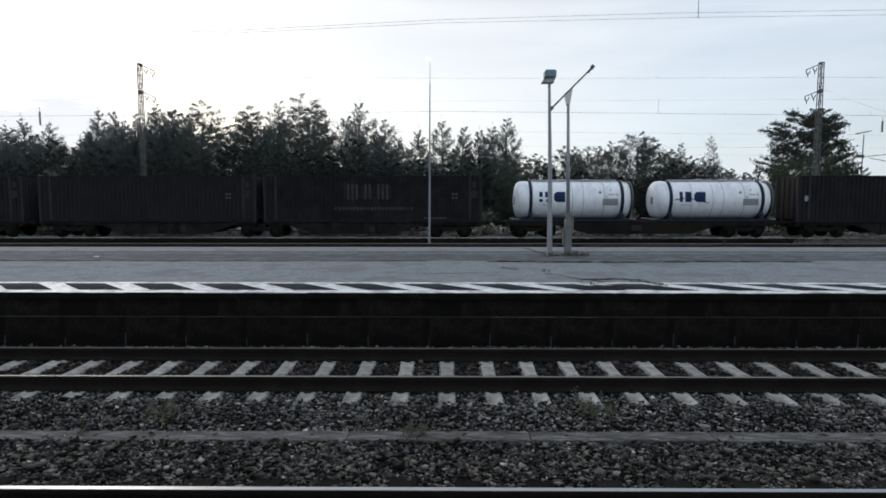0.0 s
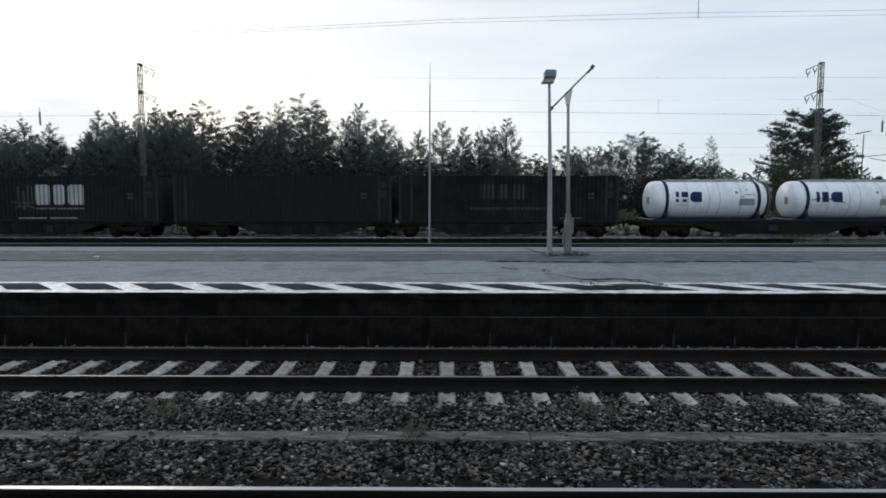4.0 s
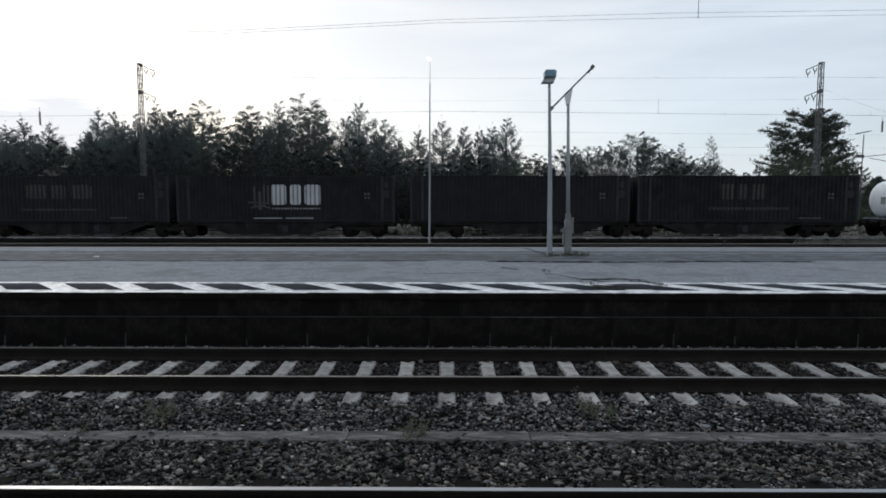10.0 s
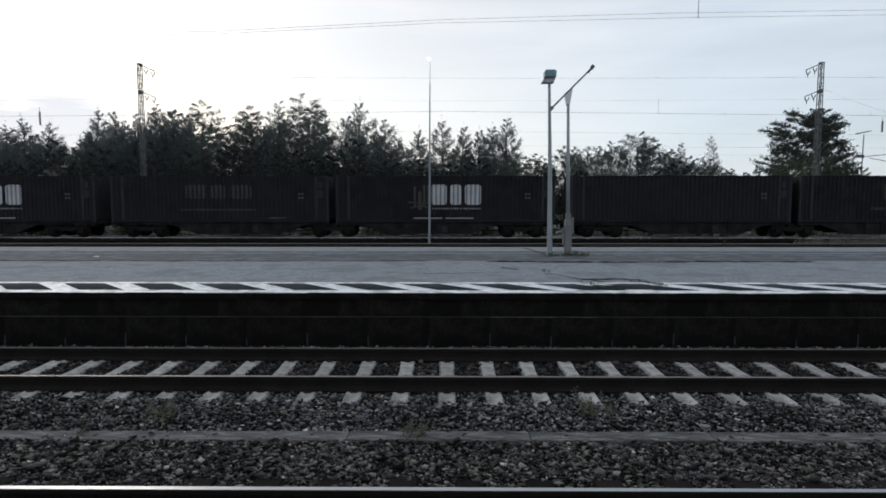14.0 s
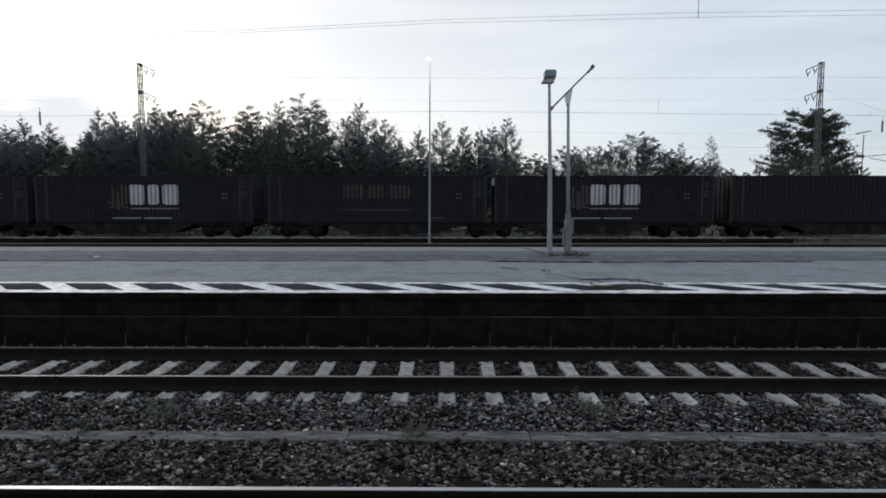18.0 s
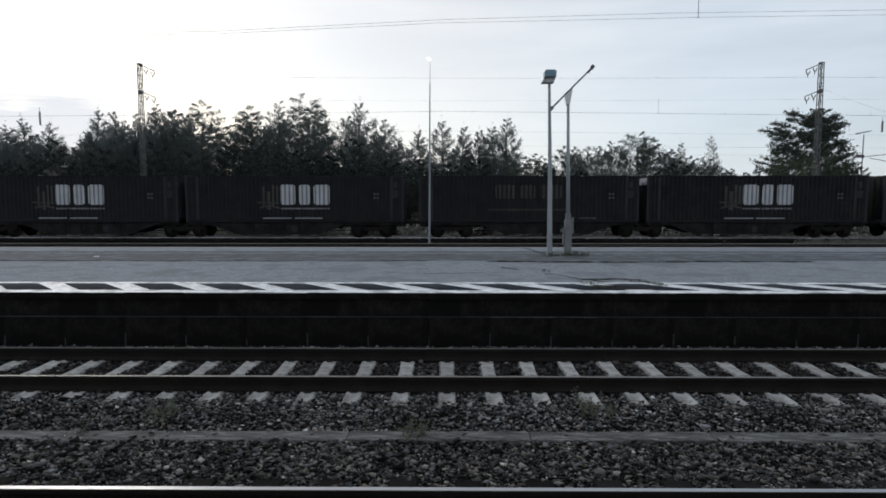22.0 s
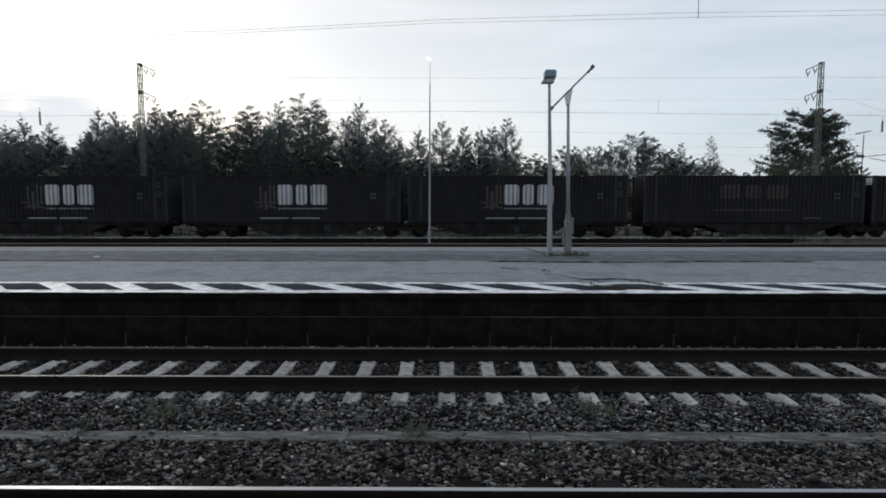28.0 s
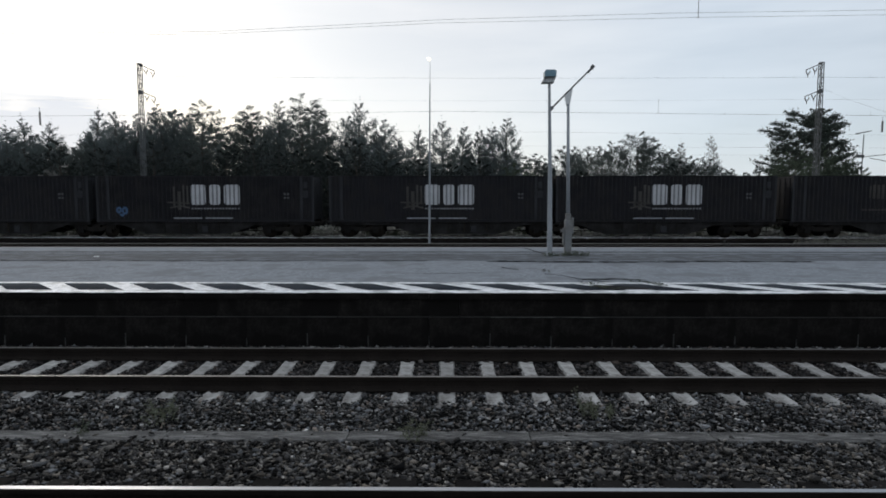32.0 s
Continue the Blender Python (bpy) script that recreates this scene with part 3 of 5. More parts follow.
stones("ballast_stones", -8.5, 8.5, 6.5, 10.45, 118000, 0.0160, 5, lambda x, y: clear_of_parts(x, y) & in_strip(x, y) & ~between_rails(x, y), M_STONE, "loose dark grey angular ballast stones beside the tracks")
stones("brown_ballast_stones", -5.9, 5.9, 4.85, 6.5, 55000, 0.0155, 15, lambda x, y: clear_of_parts(x, y) & in_strip(x, y), M_BROWNSTONE, "loose brownish angular ballast stones beside the near track")
stones("outer_ballast_stones", -15, 15, 2.45, 10.4, 15000, 0.030, 7, lambda x, y: clear_of_parts(x, y) & (~in_strip(x, y) | (y < 4.85)), M_STONE, "loose dark grey ballast stones along the tracks")
stones("soiled_ballast_stones", -8.5, 8.5, 7.8, 9.5, 48000, 0.0170, 6, lambda x, y: clear_of_parts(x, y) & in_strip(x, y) & between_rails(x, y), M_DARKSTONE, "soiled blackish ballast stones between the rails")

# ---- island platform ----
g = Geo().box(-HALF, HALF, EDGE + 0.10, BACK, -0.6, TOP - 0.004)
plat = solid("platform_island", g, M_ASPH, "grey asphalt island platform with a dark concrete wall", "platform")
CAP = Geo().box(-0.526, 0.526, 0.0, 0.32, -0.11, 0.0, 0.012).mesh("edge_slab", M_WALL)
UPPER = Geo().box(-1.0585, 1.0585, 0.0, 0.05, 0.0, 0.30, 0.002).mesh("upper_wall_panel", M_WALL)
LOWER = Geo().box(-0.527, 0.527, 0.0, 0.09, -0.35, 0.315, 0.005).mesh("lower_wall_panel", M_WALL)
PANEL_X = 0.82 + 0.44
M_FAINT = mat("faint_joint", (0.062, 0.060, 0.057), 0.9, vary=0.7, scale=6, fine=30, bump=0.2, dirt=(0.012, 0.012, 0.012), dirt_amount=0.5, dirt_scale=9)
JOINTS = [Geo().box(-0.010, 0.010, 0.0, 0.05, -0.3, z).mesh("joint", m) for z, m in ((-0.02, M_FAINT), (-0.07, M_MORTAR), (0.02, M_FAINT))]
rnd = random.Random(8)
for i in range(-16, 17):
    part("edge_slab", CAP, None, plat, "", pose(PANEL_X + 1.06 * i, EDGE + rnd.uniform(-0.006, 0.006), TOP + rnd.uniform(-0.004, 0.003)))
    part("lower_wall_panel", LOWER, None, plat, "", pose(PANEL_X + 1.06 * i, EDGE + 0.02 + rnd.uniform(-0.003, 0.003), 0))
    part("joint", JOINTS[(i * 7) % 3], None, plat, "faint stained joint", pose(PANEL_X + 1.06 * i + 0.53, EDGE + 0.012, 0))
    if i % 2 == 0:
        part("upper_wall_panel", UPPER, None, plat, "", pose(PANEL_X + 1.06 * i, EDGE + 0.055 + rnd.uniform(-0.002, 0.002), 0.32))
for s in (-1, 1):
    a, b = sorted((s * HALF, s * 17.0 + PANEL_X))
    part("edge_run", Geo().box(a, b, EDGE, EDGE + 0.32, TOP - 0.11, TOP), M_HATCH, plat)
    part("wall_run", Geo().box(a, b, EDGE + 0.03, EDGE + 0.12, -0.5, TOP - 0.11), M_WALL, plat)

part("old_strip", Geo().box(-HALF, HALF, 15.78, 17.75, TOP - 0.02, TOP + 0.001), M_OLDASPH, plat, "darker old asphalt strip")
part("old_strip", Geo().box(-HALF, HALF, 18.0, 18.5, TOP - 0.02, TOP + 0.001), M_OLDASPH, plat, "darker old asphalt strip")
part("back_edge", Geo().box(-HALF, HALF, BACK - 0.3, BACK + 0.05, TOP - 0.1, TOP + 0.004, 0.01), M_TROUGHPALE, plat, "pale concrete back edge")


def crack(pts, w, seed):
    """A ragged dark crack along (x, y) points."""
    r = random.Random(seed)
    line = []
    for (xa, ya), (xb, yb) in zip(pts, pts[1:]):
        n = max(2, int(abs(xb - xa) / 0.12))
        line += [(xa + (xb - xa) * k / n + r.uniform(-0.02, 0.02), ya + (yb - ya) * k / n + r.uniform(-0.04, 0.04), w * r.uniform(0.2, 1.2)) for k in range(n)]
    v = [(x, y + s * q, TOP + 0.004) for x, y, q in line for s in (-1, 1)]
    f = [(2 * k, 2 * k + 2, 2 * k + 3, 2 * k + 1) for k in range(len(line) - 1)]
    part("crack", Geo().add(v, f), M_SEAM, plat, "ragged dark crack in the asphalt")


crack([(-14, 15.62), (-6, 15.6), (-0.4, 15.62)], 0.07, 1)
crack([(1.25, 15.55), (2.6, 15.42), (4.6, 15.4), (6.5, 15.55), (9.5, 15.5)], 0.17, 2)
crack([(1.0, 15.5), (2.0, 15.5), (3.0, 15.42)], 0.10, 12)
crack([(-1.0, 13.05), (0.1, 13.0), (0.9, 13.2)], 0.025, 13)
crack([(1.25, 14.2), (1.5, 13.85), (1.72, 13.7)], 0.09, 23)
crack([(2.1, 13.0), (2.46, 12.65), (2.67, 12.07), (3.3, 12.15), (3.85, 12.05), (4.1, 11.3)], 0.075, 3)
crack([(2.62, 12.2), (2.6, 11.6), (2.75, 11.0), (3.3, 10.85)], 0.17, 4)
crack([(2.9, 11.95), (3.2, 11.6), (3.9, 11.4)], 0.09, 14)
part("crack", Geo().prism([(2.48, 19.7), (2.54, 19.7), (2.78, 18.1), (2.90, 17.3), (2.85, 17.25), (2.71, 18.1)], "z", TOP + 0.0015, TOP + 0.006), M_SEAM, plat, "dark crack running to the lamp foot")

part("bare_soil", Geo().prism([(2.72, 10.82), (3.05, 10.70), (3.75, 10.72), (3.62, 11.0), (3.2, 11.18), (2.74, 11.3)], "z", TOP + 0.001, TOP + 0.0065), M_SEAM, plat, "dark bare soil where the paint has broken away")
M_LEDGE = mat("stained_ledge", (0.025, 0.024, 0.023), 0.9, vary=0.5, scale=2, fine=14, bump=0.3, dirt=(0.012, 0.011, 0.010), dirt_amount=0.6, dirt_scale=1.2)
for k in range(-8, 9):
    part("ledge_line", Geo().box(PANEL_X + 2.12 * k - 1.05, PANEL_X + 2.12 * k + 1.05, EDGE + 0.012, EDGE + 0.045, 0.300, 0.316), M_LEDGE, plat, "stained ledge of the wall")
part("lime_streak", Geo().box(0.75, 2.75, EDGE + 0.008, EDGE + 0.04, 0.302, 0.315), M_MORTAR, plat, "pale lime streak along the wall ledge")

# edge marking: a dark field with two white lines and slanting white stripes
g = Geo().box(-60, 60, EDGE + 0.30, EDGE + 1.32, TOP - 0.02, TOP + 0.001)
part("dark_field", g, M_FIELD, plat, "dark asphalt field of the edge marking")
part("edge_line", Geo().box(-60, 60, EDGE + 0.012, EDGE + 0.285, TOP - 0.006, TOP + 0.005), M_PAINT, plat, "white painted edge line")
part("inner_line", Geo().box(-60, 60, EDGE + 1.14, EDGE + 1.30, TOP - 0.006, TOP + 0.005), M_PAINT, plat, "white painted inner line")
STRIPE = Geo().prism([(0.12, 0.0), (0.59, 0.0), (-0.245, 0.855), (-0.715, 0.855)], "z", -0.004, 0.005).mesh("stripe", M_PAINT)
for i in range(-16, 17):
    part("stripe", STRIPE, None, plat, "", pose(0.55 + 1.285 * i, EDGE + 0.285, TOP))


# ---- weeds ----
def weed(x, y, z, r, h, n, seed, label, material=None):
    """A loose tuft: thin stems and many small leaves."""
    rs = np.random.RandomState(seed)
    t = thing("weed", label, "weed", pose(x, y, z), "weeds", "stuff")
    g, cs, rad = Geo(), [], []
    for k in range(max(5, n // 10)):
        a, q = rs.uniform(0, 6.28), r * rs.uniform(0.0, 1.0) ** 0.6
        hh, lean = h * rs.uniform(0.4, 1.0), rs.uniform(0.1, 0.7)
        b = Vector((q * math.cos(a), q * math.sin(a), -0.02))
        e = Vector((b.x + math.cos(a) * lean * hh, b.y + math.sin(a) * lean * hh, hh))
        g.tube(b, e, 0.003, 0.0015, 3, caps=False)
        for u in (0.35, 0.6, 0.85, 1.0):
            cs.append(b.lerp(e, u)[:])
            rad.append(0.03 + 0.12 * h)
    part("stems", g, material or M_WEED, t)["kind"] = "stuff"
    part("foliage", leaf_mesh("foliage", np.array(cs), np.array(rad), np.full(len(cs), 9), 0.010 + 0.04 * h, material or M_WEED, rs), None, t)
    return t


weed(-3.4, 6.9, -0.26, 0.15, 0.30, 130, 1, "olive weed tuft growing in the ballast", M_STALK)
weed(-0.36, 6.36, -0.24, 0.13, 0.22, 120, 2, "olive weed tuft growing beside the trough", M_STALK)
weed(1.78, 7.05, -0.24, 0.17, 0.24, 150, 3, "olive weed tuft growing in the ballast", M_STALK)
weed(-4.1, 6.5, -0.24, 0.08, 0.14, 50, 4, "small weed tuft beside the trough")
weed(3.0, 17.0, TOP, 0.30, 0.10, 300, 5, "weeds round the foot of the lamp post")
weed(3.65, 17.1, TOP, 0.36, 0.12, 420, 6, "weeds round the foot of the lamp post")
for k, (x, y, r) in enumerate(((2.70, 11.45, 0.16), (2.78, 11.05, 0.18), (2.95, 10.85, 0.14), (3.72, 11.75, 0.18), (3.92, 11.5, 0.16), (4.05, 11.3, 0.12))):
    weed(x, y, TOP, r, 0.028, 130, 90 + k, "dark green grass tuft over the painted stripes")
for k in range(22):
    weed(20.5 + 0.28 * k + 0.1 * math.sin(k * 2.3), 35.2 + 0.5 * math.sin(k * 1.7), -0.42, 0.35, 0.28 + 0.22 * abs(math.sin(k * 0.9)), 150, 60 + k, "pale dry grass beside the far track", M_DRY)
t = thing("marker_post", "short pale marker post beyond the platform", "marker post", pose(13.9, 30.4, -0.45))
part("post", Geo().box(-0.03, 0.03, -0.03, 0.03, 0, 0.72, 0.01), M_MORTAR, t)
part("post", Geo().box(0.17, 0.23, -0.03, 0.03, 0, 0.62, 0.01), M_MORTAR, t)
part("crosspiece", Geo().box(-0.05, 0.24, -0.05, -0.032, 0.42, 0.50), M_MORTAR, t)
weed(2.2, 13.4, TOP, 0.15, 0.04, 40, 40, "low dry grass in a crack of the platform", M_DRY)
part("litter", Geo().box(-0.06, 0.06, -0.04, 0.04, 0, 0.03, 0.01), M_PAINT, thing("litter", "small white scrap of litter on the platform", "litter", pose(-9.75, 16.6, TOP)))

# ---- lamps on the platform ----
def flood_lamp(x, y):
    t = thing("platform_lamp", "slim grey steel lamp post with a boxy blue-grey floodlight", "lamp post", pose(x, y, TOP))
    part("base_plate", Geo().box(-0.14, 0.14, -0.14, 0.14, 0, 0.02, 0.005), M_GALV, t)
    part("pole", Geo().tube((0, 0, 0.02), (-0.02, 0, 2.3), 0.078, 0.058, 14, caps=False).tube((-0.02, 0, 2.3), (-0.08, 0, 4.84), 0.058, 0.036, 14, caps=False), M_GALV, t, smooth=True)
    h = part("lamp_head", Geo().prism([(-0.15, 0.165), (0.165, 0.165), (0.17, 0.31), (0.135, 0.345), (-0.12, 0.345), (-0.15, 0.31)], "y", -0.15, 0.15), M_LAMP, t, "boxy blue-grey floodlight housing", pose(-0.075, 0, 4.82))
    part("lens", Geo().prism([(-0.225, 0.0), (0.10, 0.0), (0.155, 0.164), (-0.135, 0.164)], "y", -0.13, 0.13), M_MAST, h, "dark slanting lamp louvre")
    for k in range(5):
        u = -0.20 + 0.062 * k
        part("rib", Geo().prism([(u, 0.0), (u + 0.028, 0.0), (u + 0.06, 0.10), (u + 0.038, 0.10)], "y", -0.136, -0.128), M_GLASS, h, "pale lamp rib")
    return t


def arm_lamp(x, y):
    t = thing("swing_arm_lamp", "grey steel post with a long tilted swing arm on top", "lamp post", pose(x, y, TOP))
    part("base_section", Geo().box(-0.075, 0.115, -0.095, 0.095, 0, 1.02, 0.03).box(-0.05, 0.09, -0.07, 0.07, 1.02, 1.20, 0.02), M_POST, t, "thick square lower section")
    part("pole", Geo().tube((0.02, 0, 1.08), (-0.035, 0, 4.26), 0.058, 0.038, 14), M_GALV, t, smooth=True)
    part("door_box", Geo().box(0.125, 0.165, -0.09, 0.09, 0.62, 1.08, 0.015), M_POST, t, "small switch box")
    part("winch", Geo().box(-0.125, -0.085, -0.06, 0.06, 0.30, 0.78, 0.01).box(-0.19, -0.125, -0.03, 0.03, 0.66, 0.74), M_POST, t)
    part("bracket", Geo().prism([(-0.083, 4.2), (0.006, 4.2), (0.09, 4.71), (-0.145, 4.49)], "y", -0.012, 0.012), M_PALEPLATE, t, "thin triangular hinge bracket")
    part("arm", Geo().tube((-0.49, 0, 4.155), (0.54, 0, 5.19), 0.024, 0.021, 10), M_MAST, t, "long tilted arm", smooth=True)
    part("counterweight", Geo().lathe([(-0.07, 0.02), (-0.05, 0.05), (0.04, 0.05), (0.07, 0.02)], 10, "z"), M_MAST, t, "", pose(-0.50, 0, 4.145, 0, 45, 0))
    part("lamp_head", Geo().beam((0.50, 0, 5.13), (0.65, 0, 5.29), 0.07, 0.06).beam((0.60, 0, 5.25), (0.66, 0, 5.32), 0.08, 0.10), M_MAST, t, "small knobbly lamp at the arm's end")
    return t


flood_lamp(2.90, 17.2)
arm_lamp(3.41, 17.3)


def light_mast(x, y, z0, h):
    t = thing("light_mast", "tall thin grey light mast with its lamp lit", "light mast", pose(x, y, z0))
    part("base", Geo().box(-0.2, 0.2, -0.2, 0.2, -0.1, 0.15, 0.02), M_CONC, t)
    part("pole", Geo().tube((0, 0, 0.1), (0.02, 0, 3.8), 0.070, 0.056, 12, caps=False).tube((0.02, 0, 3.8), (0.05, 0, h - 1.3), 0.056, 0.030, 12, caps=False), M_GALV, t, smooth=True)
    # upper pole coloured pale to imitate glare from the lit lamp
    part("glare_top", Geo().tube((0.05, 0, h - 1.3), (0.06, 0, h), 0.020, 0.016, 10), M_PALEPLATE, t, "thin top of the pole, coloured pale for the lamp's glare", smooth=True)
    part("lamp_head", Geo().lathe([(h - 0.02, 0.05), (h + 0.04, 0.11), (h + 0.12, 0.12), (h + 0.18, 0.05)], 14, "z"), M_LIT, t, "round lamp head, switched on", smooth=True)
    return t


light_mast(-1.1, 35.6, -0.45, 10.7)


# ---- lattice masts and wires ----
def lattice_mast(x, y, h, arm):
    t = thing("lattice_mast", "dark steel lattice mast with two short cross arms", "mast", pose(x, y, -0.6), "overhead line masts")
    w0, w1 = 0.165, 0.122
    for sx in (-1, 1):
        for sy in (-1, 1):
            part("corner_leg", Geo().beam((sx * w0, sy * w0, 0), (sx * w1, sy * w1, h), 0.048, 0.048), M_MAST, t)
    g = Geo()
    n = 20
    for k in range(n):
        za, zb = h * k / n, h * (k + 1) / n
        wa, wb = w0 + (w1 - w0) * k / n, w0 + (w1 - w0) * (k + 1) / n
        s = 1 if k % 2 else -1
        for q in (-1, 1):
            g.beam((-s * wa, q * wa, za), (s * wb, q * wb, zb), 0.017, 0.017)
            g.beam((q * wa, -s * wa, za), (q * wb, s * wb, zb), 0.014, 0.014)
    part("lattice", g, M_MAST, t)
    for z in (h - 0.05, h - 2.0):
        a = part("cross_arm", Geo().beam((0, 0, z), (arm * 1.08, 0, z - 0.46), 0.06, 0.06).beam((arm * 1.08, 0, z - 0.46), (arm * 1.08, 0, z - 0.62), 0.03, 0.03), M_MAST, t, "sloping cross arm")
        for q in (0.46, 0.97):
            zz = z - 0.43 * q - 0.02
            g = Geo().tube((arm * q, 0, zz - 0.42), (arm * q, 0, zz - 0.60), 0.028, 0.022, 8)
            for e in (-1, 1):
                g.tube((arm * q + e * 0.15, 0, zz - 0.14), (arm * q, 0, zz - 0.44), 0.042, 0.03, 8)
                g.tube((arm * q + e * 0.15, 0, zz - 0.14), (arm * q + e * 0.15, 0, zz + 0.02), 0.008, 0.008, 5)
            part("insulator", g, M_PORC, a, "Y-shaped insulator string")
    part("plate", Geo().box(-0.15, 0.15, -0.15, 0.15, h - 2.2, h - 1.95), M_MAST, t)
    part("cap", Geo().box(-0.15, 0.15, -0.15, 0.15, h - 0.05, h + 0.03), M_MAST, t)
    return t


def wire(name, label, y, pts, r=0.012, droppers=()):
    """A wire hung through (x, z) points, with short hangers."""
    t = thing(name, label, "overhead wire", group="overhead wires")
    way = []
    for (xa, za), (xb, zb) in zip(pts, pts[1:]):
        s = 0.00018 * (xb - xa) ** 2
        way += [(xa + (xb - xa) * k / 6, za + (zb - za) * k / 6 - s * k / 6 * (1 - k / 6)) for k in range(6)]
    way.append(pts[-1])
    v = [(x, y + r * math.cos(1.2566 * i), z + r * math.sin(1.2566 * i)) for x, z in way for i in range(5)]
    f = [(5 * k + i, 5 * k + (i + 1) % 5, 5 * k + 5 + (i + 1) % 5, 5 * k + 5 + i) for k in range(len(way) - 1) for i in range(5)]
    part("strand", Geo().add(v, f), M_WIRE, t)
    for x, z0, z1 in droppers:
        part("dropper", Geo().tube((x, y, z0), (x, y, z1), max(r * 0.8, 0.006), n=5).box(x - 3 * r, x + 3 * r, y - 2 * r, y + 2 * r, z0 - 4 * r, z0 + 2 * r), M_WIRE, t)
    return t


lattice_mast(-23.08, 46.0, 12.95, 1)
lattice_mast(27.67, 46.0, 12.95, -1)


def wire_mast(x, y, h, arms):
    """A plain mast beyond the ends of the view; its arms (y, z) hold the wires."""
    t = thing("wire_mast", "plain dark steel mast holding the overhead wires", "mast", pose(x, y, -0.62), "overhead line masts")
    part("post", Geo().tube((0, 0, 0), (0, 0, h), 0.16, 0.11, 10), M_MAST, t, smooth=True)
    for ya, za in arms:
        part("arm", Geo().beam((0, 0, za + 0.62), (0, ya - y, za + 0.62), 0.06, 0.06), M_MAST, t)


# overhead line of the nearer side: two strands high over the platform
wire("messenger_wire", "thin dark messenger wire over the platform", 12.0, [(-57.00, 5.59), (-4.53, 5.59), (-0.10, 5.80), (4.20, 5.91), (8.39, 5.96), (57.00, 5.72)], 0.003)
wire("contact_wire", "thin dark contact wire over the platform", 12.0, [(-57.00, 5.53), (-4.53, 5.54), (-0.10, 5.74), (4.81, 5.83), (8.40, 5.87), (57.00, 5.62)], 0.003, [(4.81, 5.83, 6.16)])
# lines on the lattice masts
wire("feeder_wire", "thin feeder wire between the lattice masts", 46, [(-57.00, 11.47), (-22.64, 11.45), (27.13, 11.29), (57.00, 11.24)], 0.006, [(15.55, 11.27, 11.43), (20.45, 11.26, 11.42), (25.67, 11.25, 11.42), (31.35, 11.28, 11.49)])
wire("feeder_wire", "thin feeder wire between the lattice masts", 46, [(-57.00, 9.79), (-22.71, 9.75), (26.80, 9.68), (57.00, 9.64)], 0.0035)
wire("feeder_wire", "thin slack wire falling away from the lattice mast", 46.0, [(27.40, 10.49), (27.85, 10.47), (29.73, 9.68), (32.63, 8.76), (57.00, 7.41)], 0.005)
# catenary of the far tracks
wire("messenger_wire", "dark messenger wire over the far track", 33.0, [(-57.00, 6.93), (-24.25, 6.77), (-0.27, 7.01), (9.31, 6.91), (23.42, 6.75), (57.00, 6.92)], 0.007, [(-23.17, 6.80, 7.01), (11.27, 6.91, 7.63), (14.83, 6.85, 6.97), (22.61, 6.78, 6.96)])
wire("contact_wire", "thin contact wire over the far track", 33.0, [(-57.00, 5.83), (-24.32, 5.74), (-0.27, 5.97), (23.48, 5.73), (57.00, 5.80)], 0.0035)
wire("contact_wire", "thin contact wire over the train", 39.0, [(-57.00, 5.60), (-28.79, 5.50), (-0.32, 5.73), (27.80, 5.53), (57.00, 5.58)], 0.0035)
wire("contact_wire", "thin contact wire over the rear track", 44.0, [(-57.00, 5.36), (-32.52, 5.25), (-0.36, 5.55), (31.40, 5.42), (57.00, 5.39)], 0.0035)
t = thing("wire_weight", "short dark bar hanging from the overhead wire", "insulator", pose(-22.09, 33.0, 0))
part("bar", Geo().tube((0, 0, 7.01), (0, 0, 6.29), 0.045, n=8), M_PORC, t)
part("hanger", Geo().tube((0, 0, 7.01), (0, 0, 7.26), 0.01, n=5), M_WIRE, t)
t = thing("wire_weight", "short dark bar hanging from the overhead wire", "insulator", pose(23.26, 33.0, 0))
part("bar", Geo().tube((0, 0, 6.45), (0, 0, 5.88), 0.045, n=8), M_PORC, t)
part("hanger", Geo().tube((0, 0, 6.45), (0, 0, 6.70), 0.01, n=5), M_WIRE, t)
wire_mast(-57.00, 13.3, 9.0, [(12.0, 5.59), (12.0, 5.53)])
wire_mast(57.00, 13.3, 9.0, [(12.0, 5.72), (12.0, 5.62)])
wire_mast(-57.00, 36.0, 10.0, [(33.0, 6.93), (33.0, 5.83), (39.0, 5.60)])
wire_mast(57.00, 36.0, 10.0, [(33.0, 6.92), (33.0, 5.80), (39.0, 5.58)])
wire_mast(-35.90, 46.3, 13.5, [(44.0, 5.36), (46.0, 11.47), (46.0, 9.79), (46.0, 10.49)])
wire_mast(57.00, 46.3, 13.5, [(44.0, 5.39), (46.0, 11.24), (46.0, 9.64), (46.0, 7.41)])


def street_lamp(x, y, h):
    t = thing("street_lamp", "distant grey street lamp with a flat head", "street lamp", pose(x, y, -0.62))
    part("pole", Geo().tube((0, 0, 0), (0.05, 0, h), 0.06, 0.035, 10), M_MAST, t)
    part("lamp_head", Geo().prism([(-0.58, h), (0.55, h + 0.24), (0.58, h + 0.31), (-0.55, h + 0.09)], "y", -0.13, 0.13), M_MAST, t, "flat tilted lamp head")
    part("clamp", Geo().box(-0.42, 0.12, -0.1, 0.1, 6.25, 6.5, 0.04), M_MAST, t, "dark clamp on the pole")
    part("side_arm", Geo().beam((0.05, 0, 6.30), (2.9, 0, 6.62), 0.05, 0.05).beam((0.6, 0, 6.22), (2.6, 0, 5.86), 0.04, 0.04), M_MAST, t, "thin side arms holding a wire")


street_lamp(33.75, 50.0, 8.13)
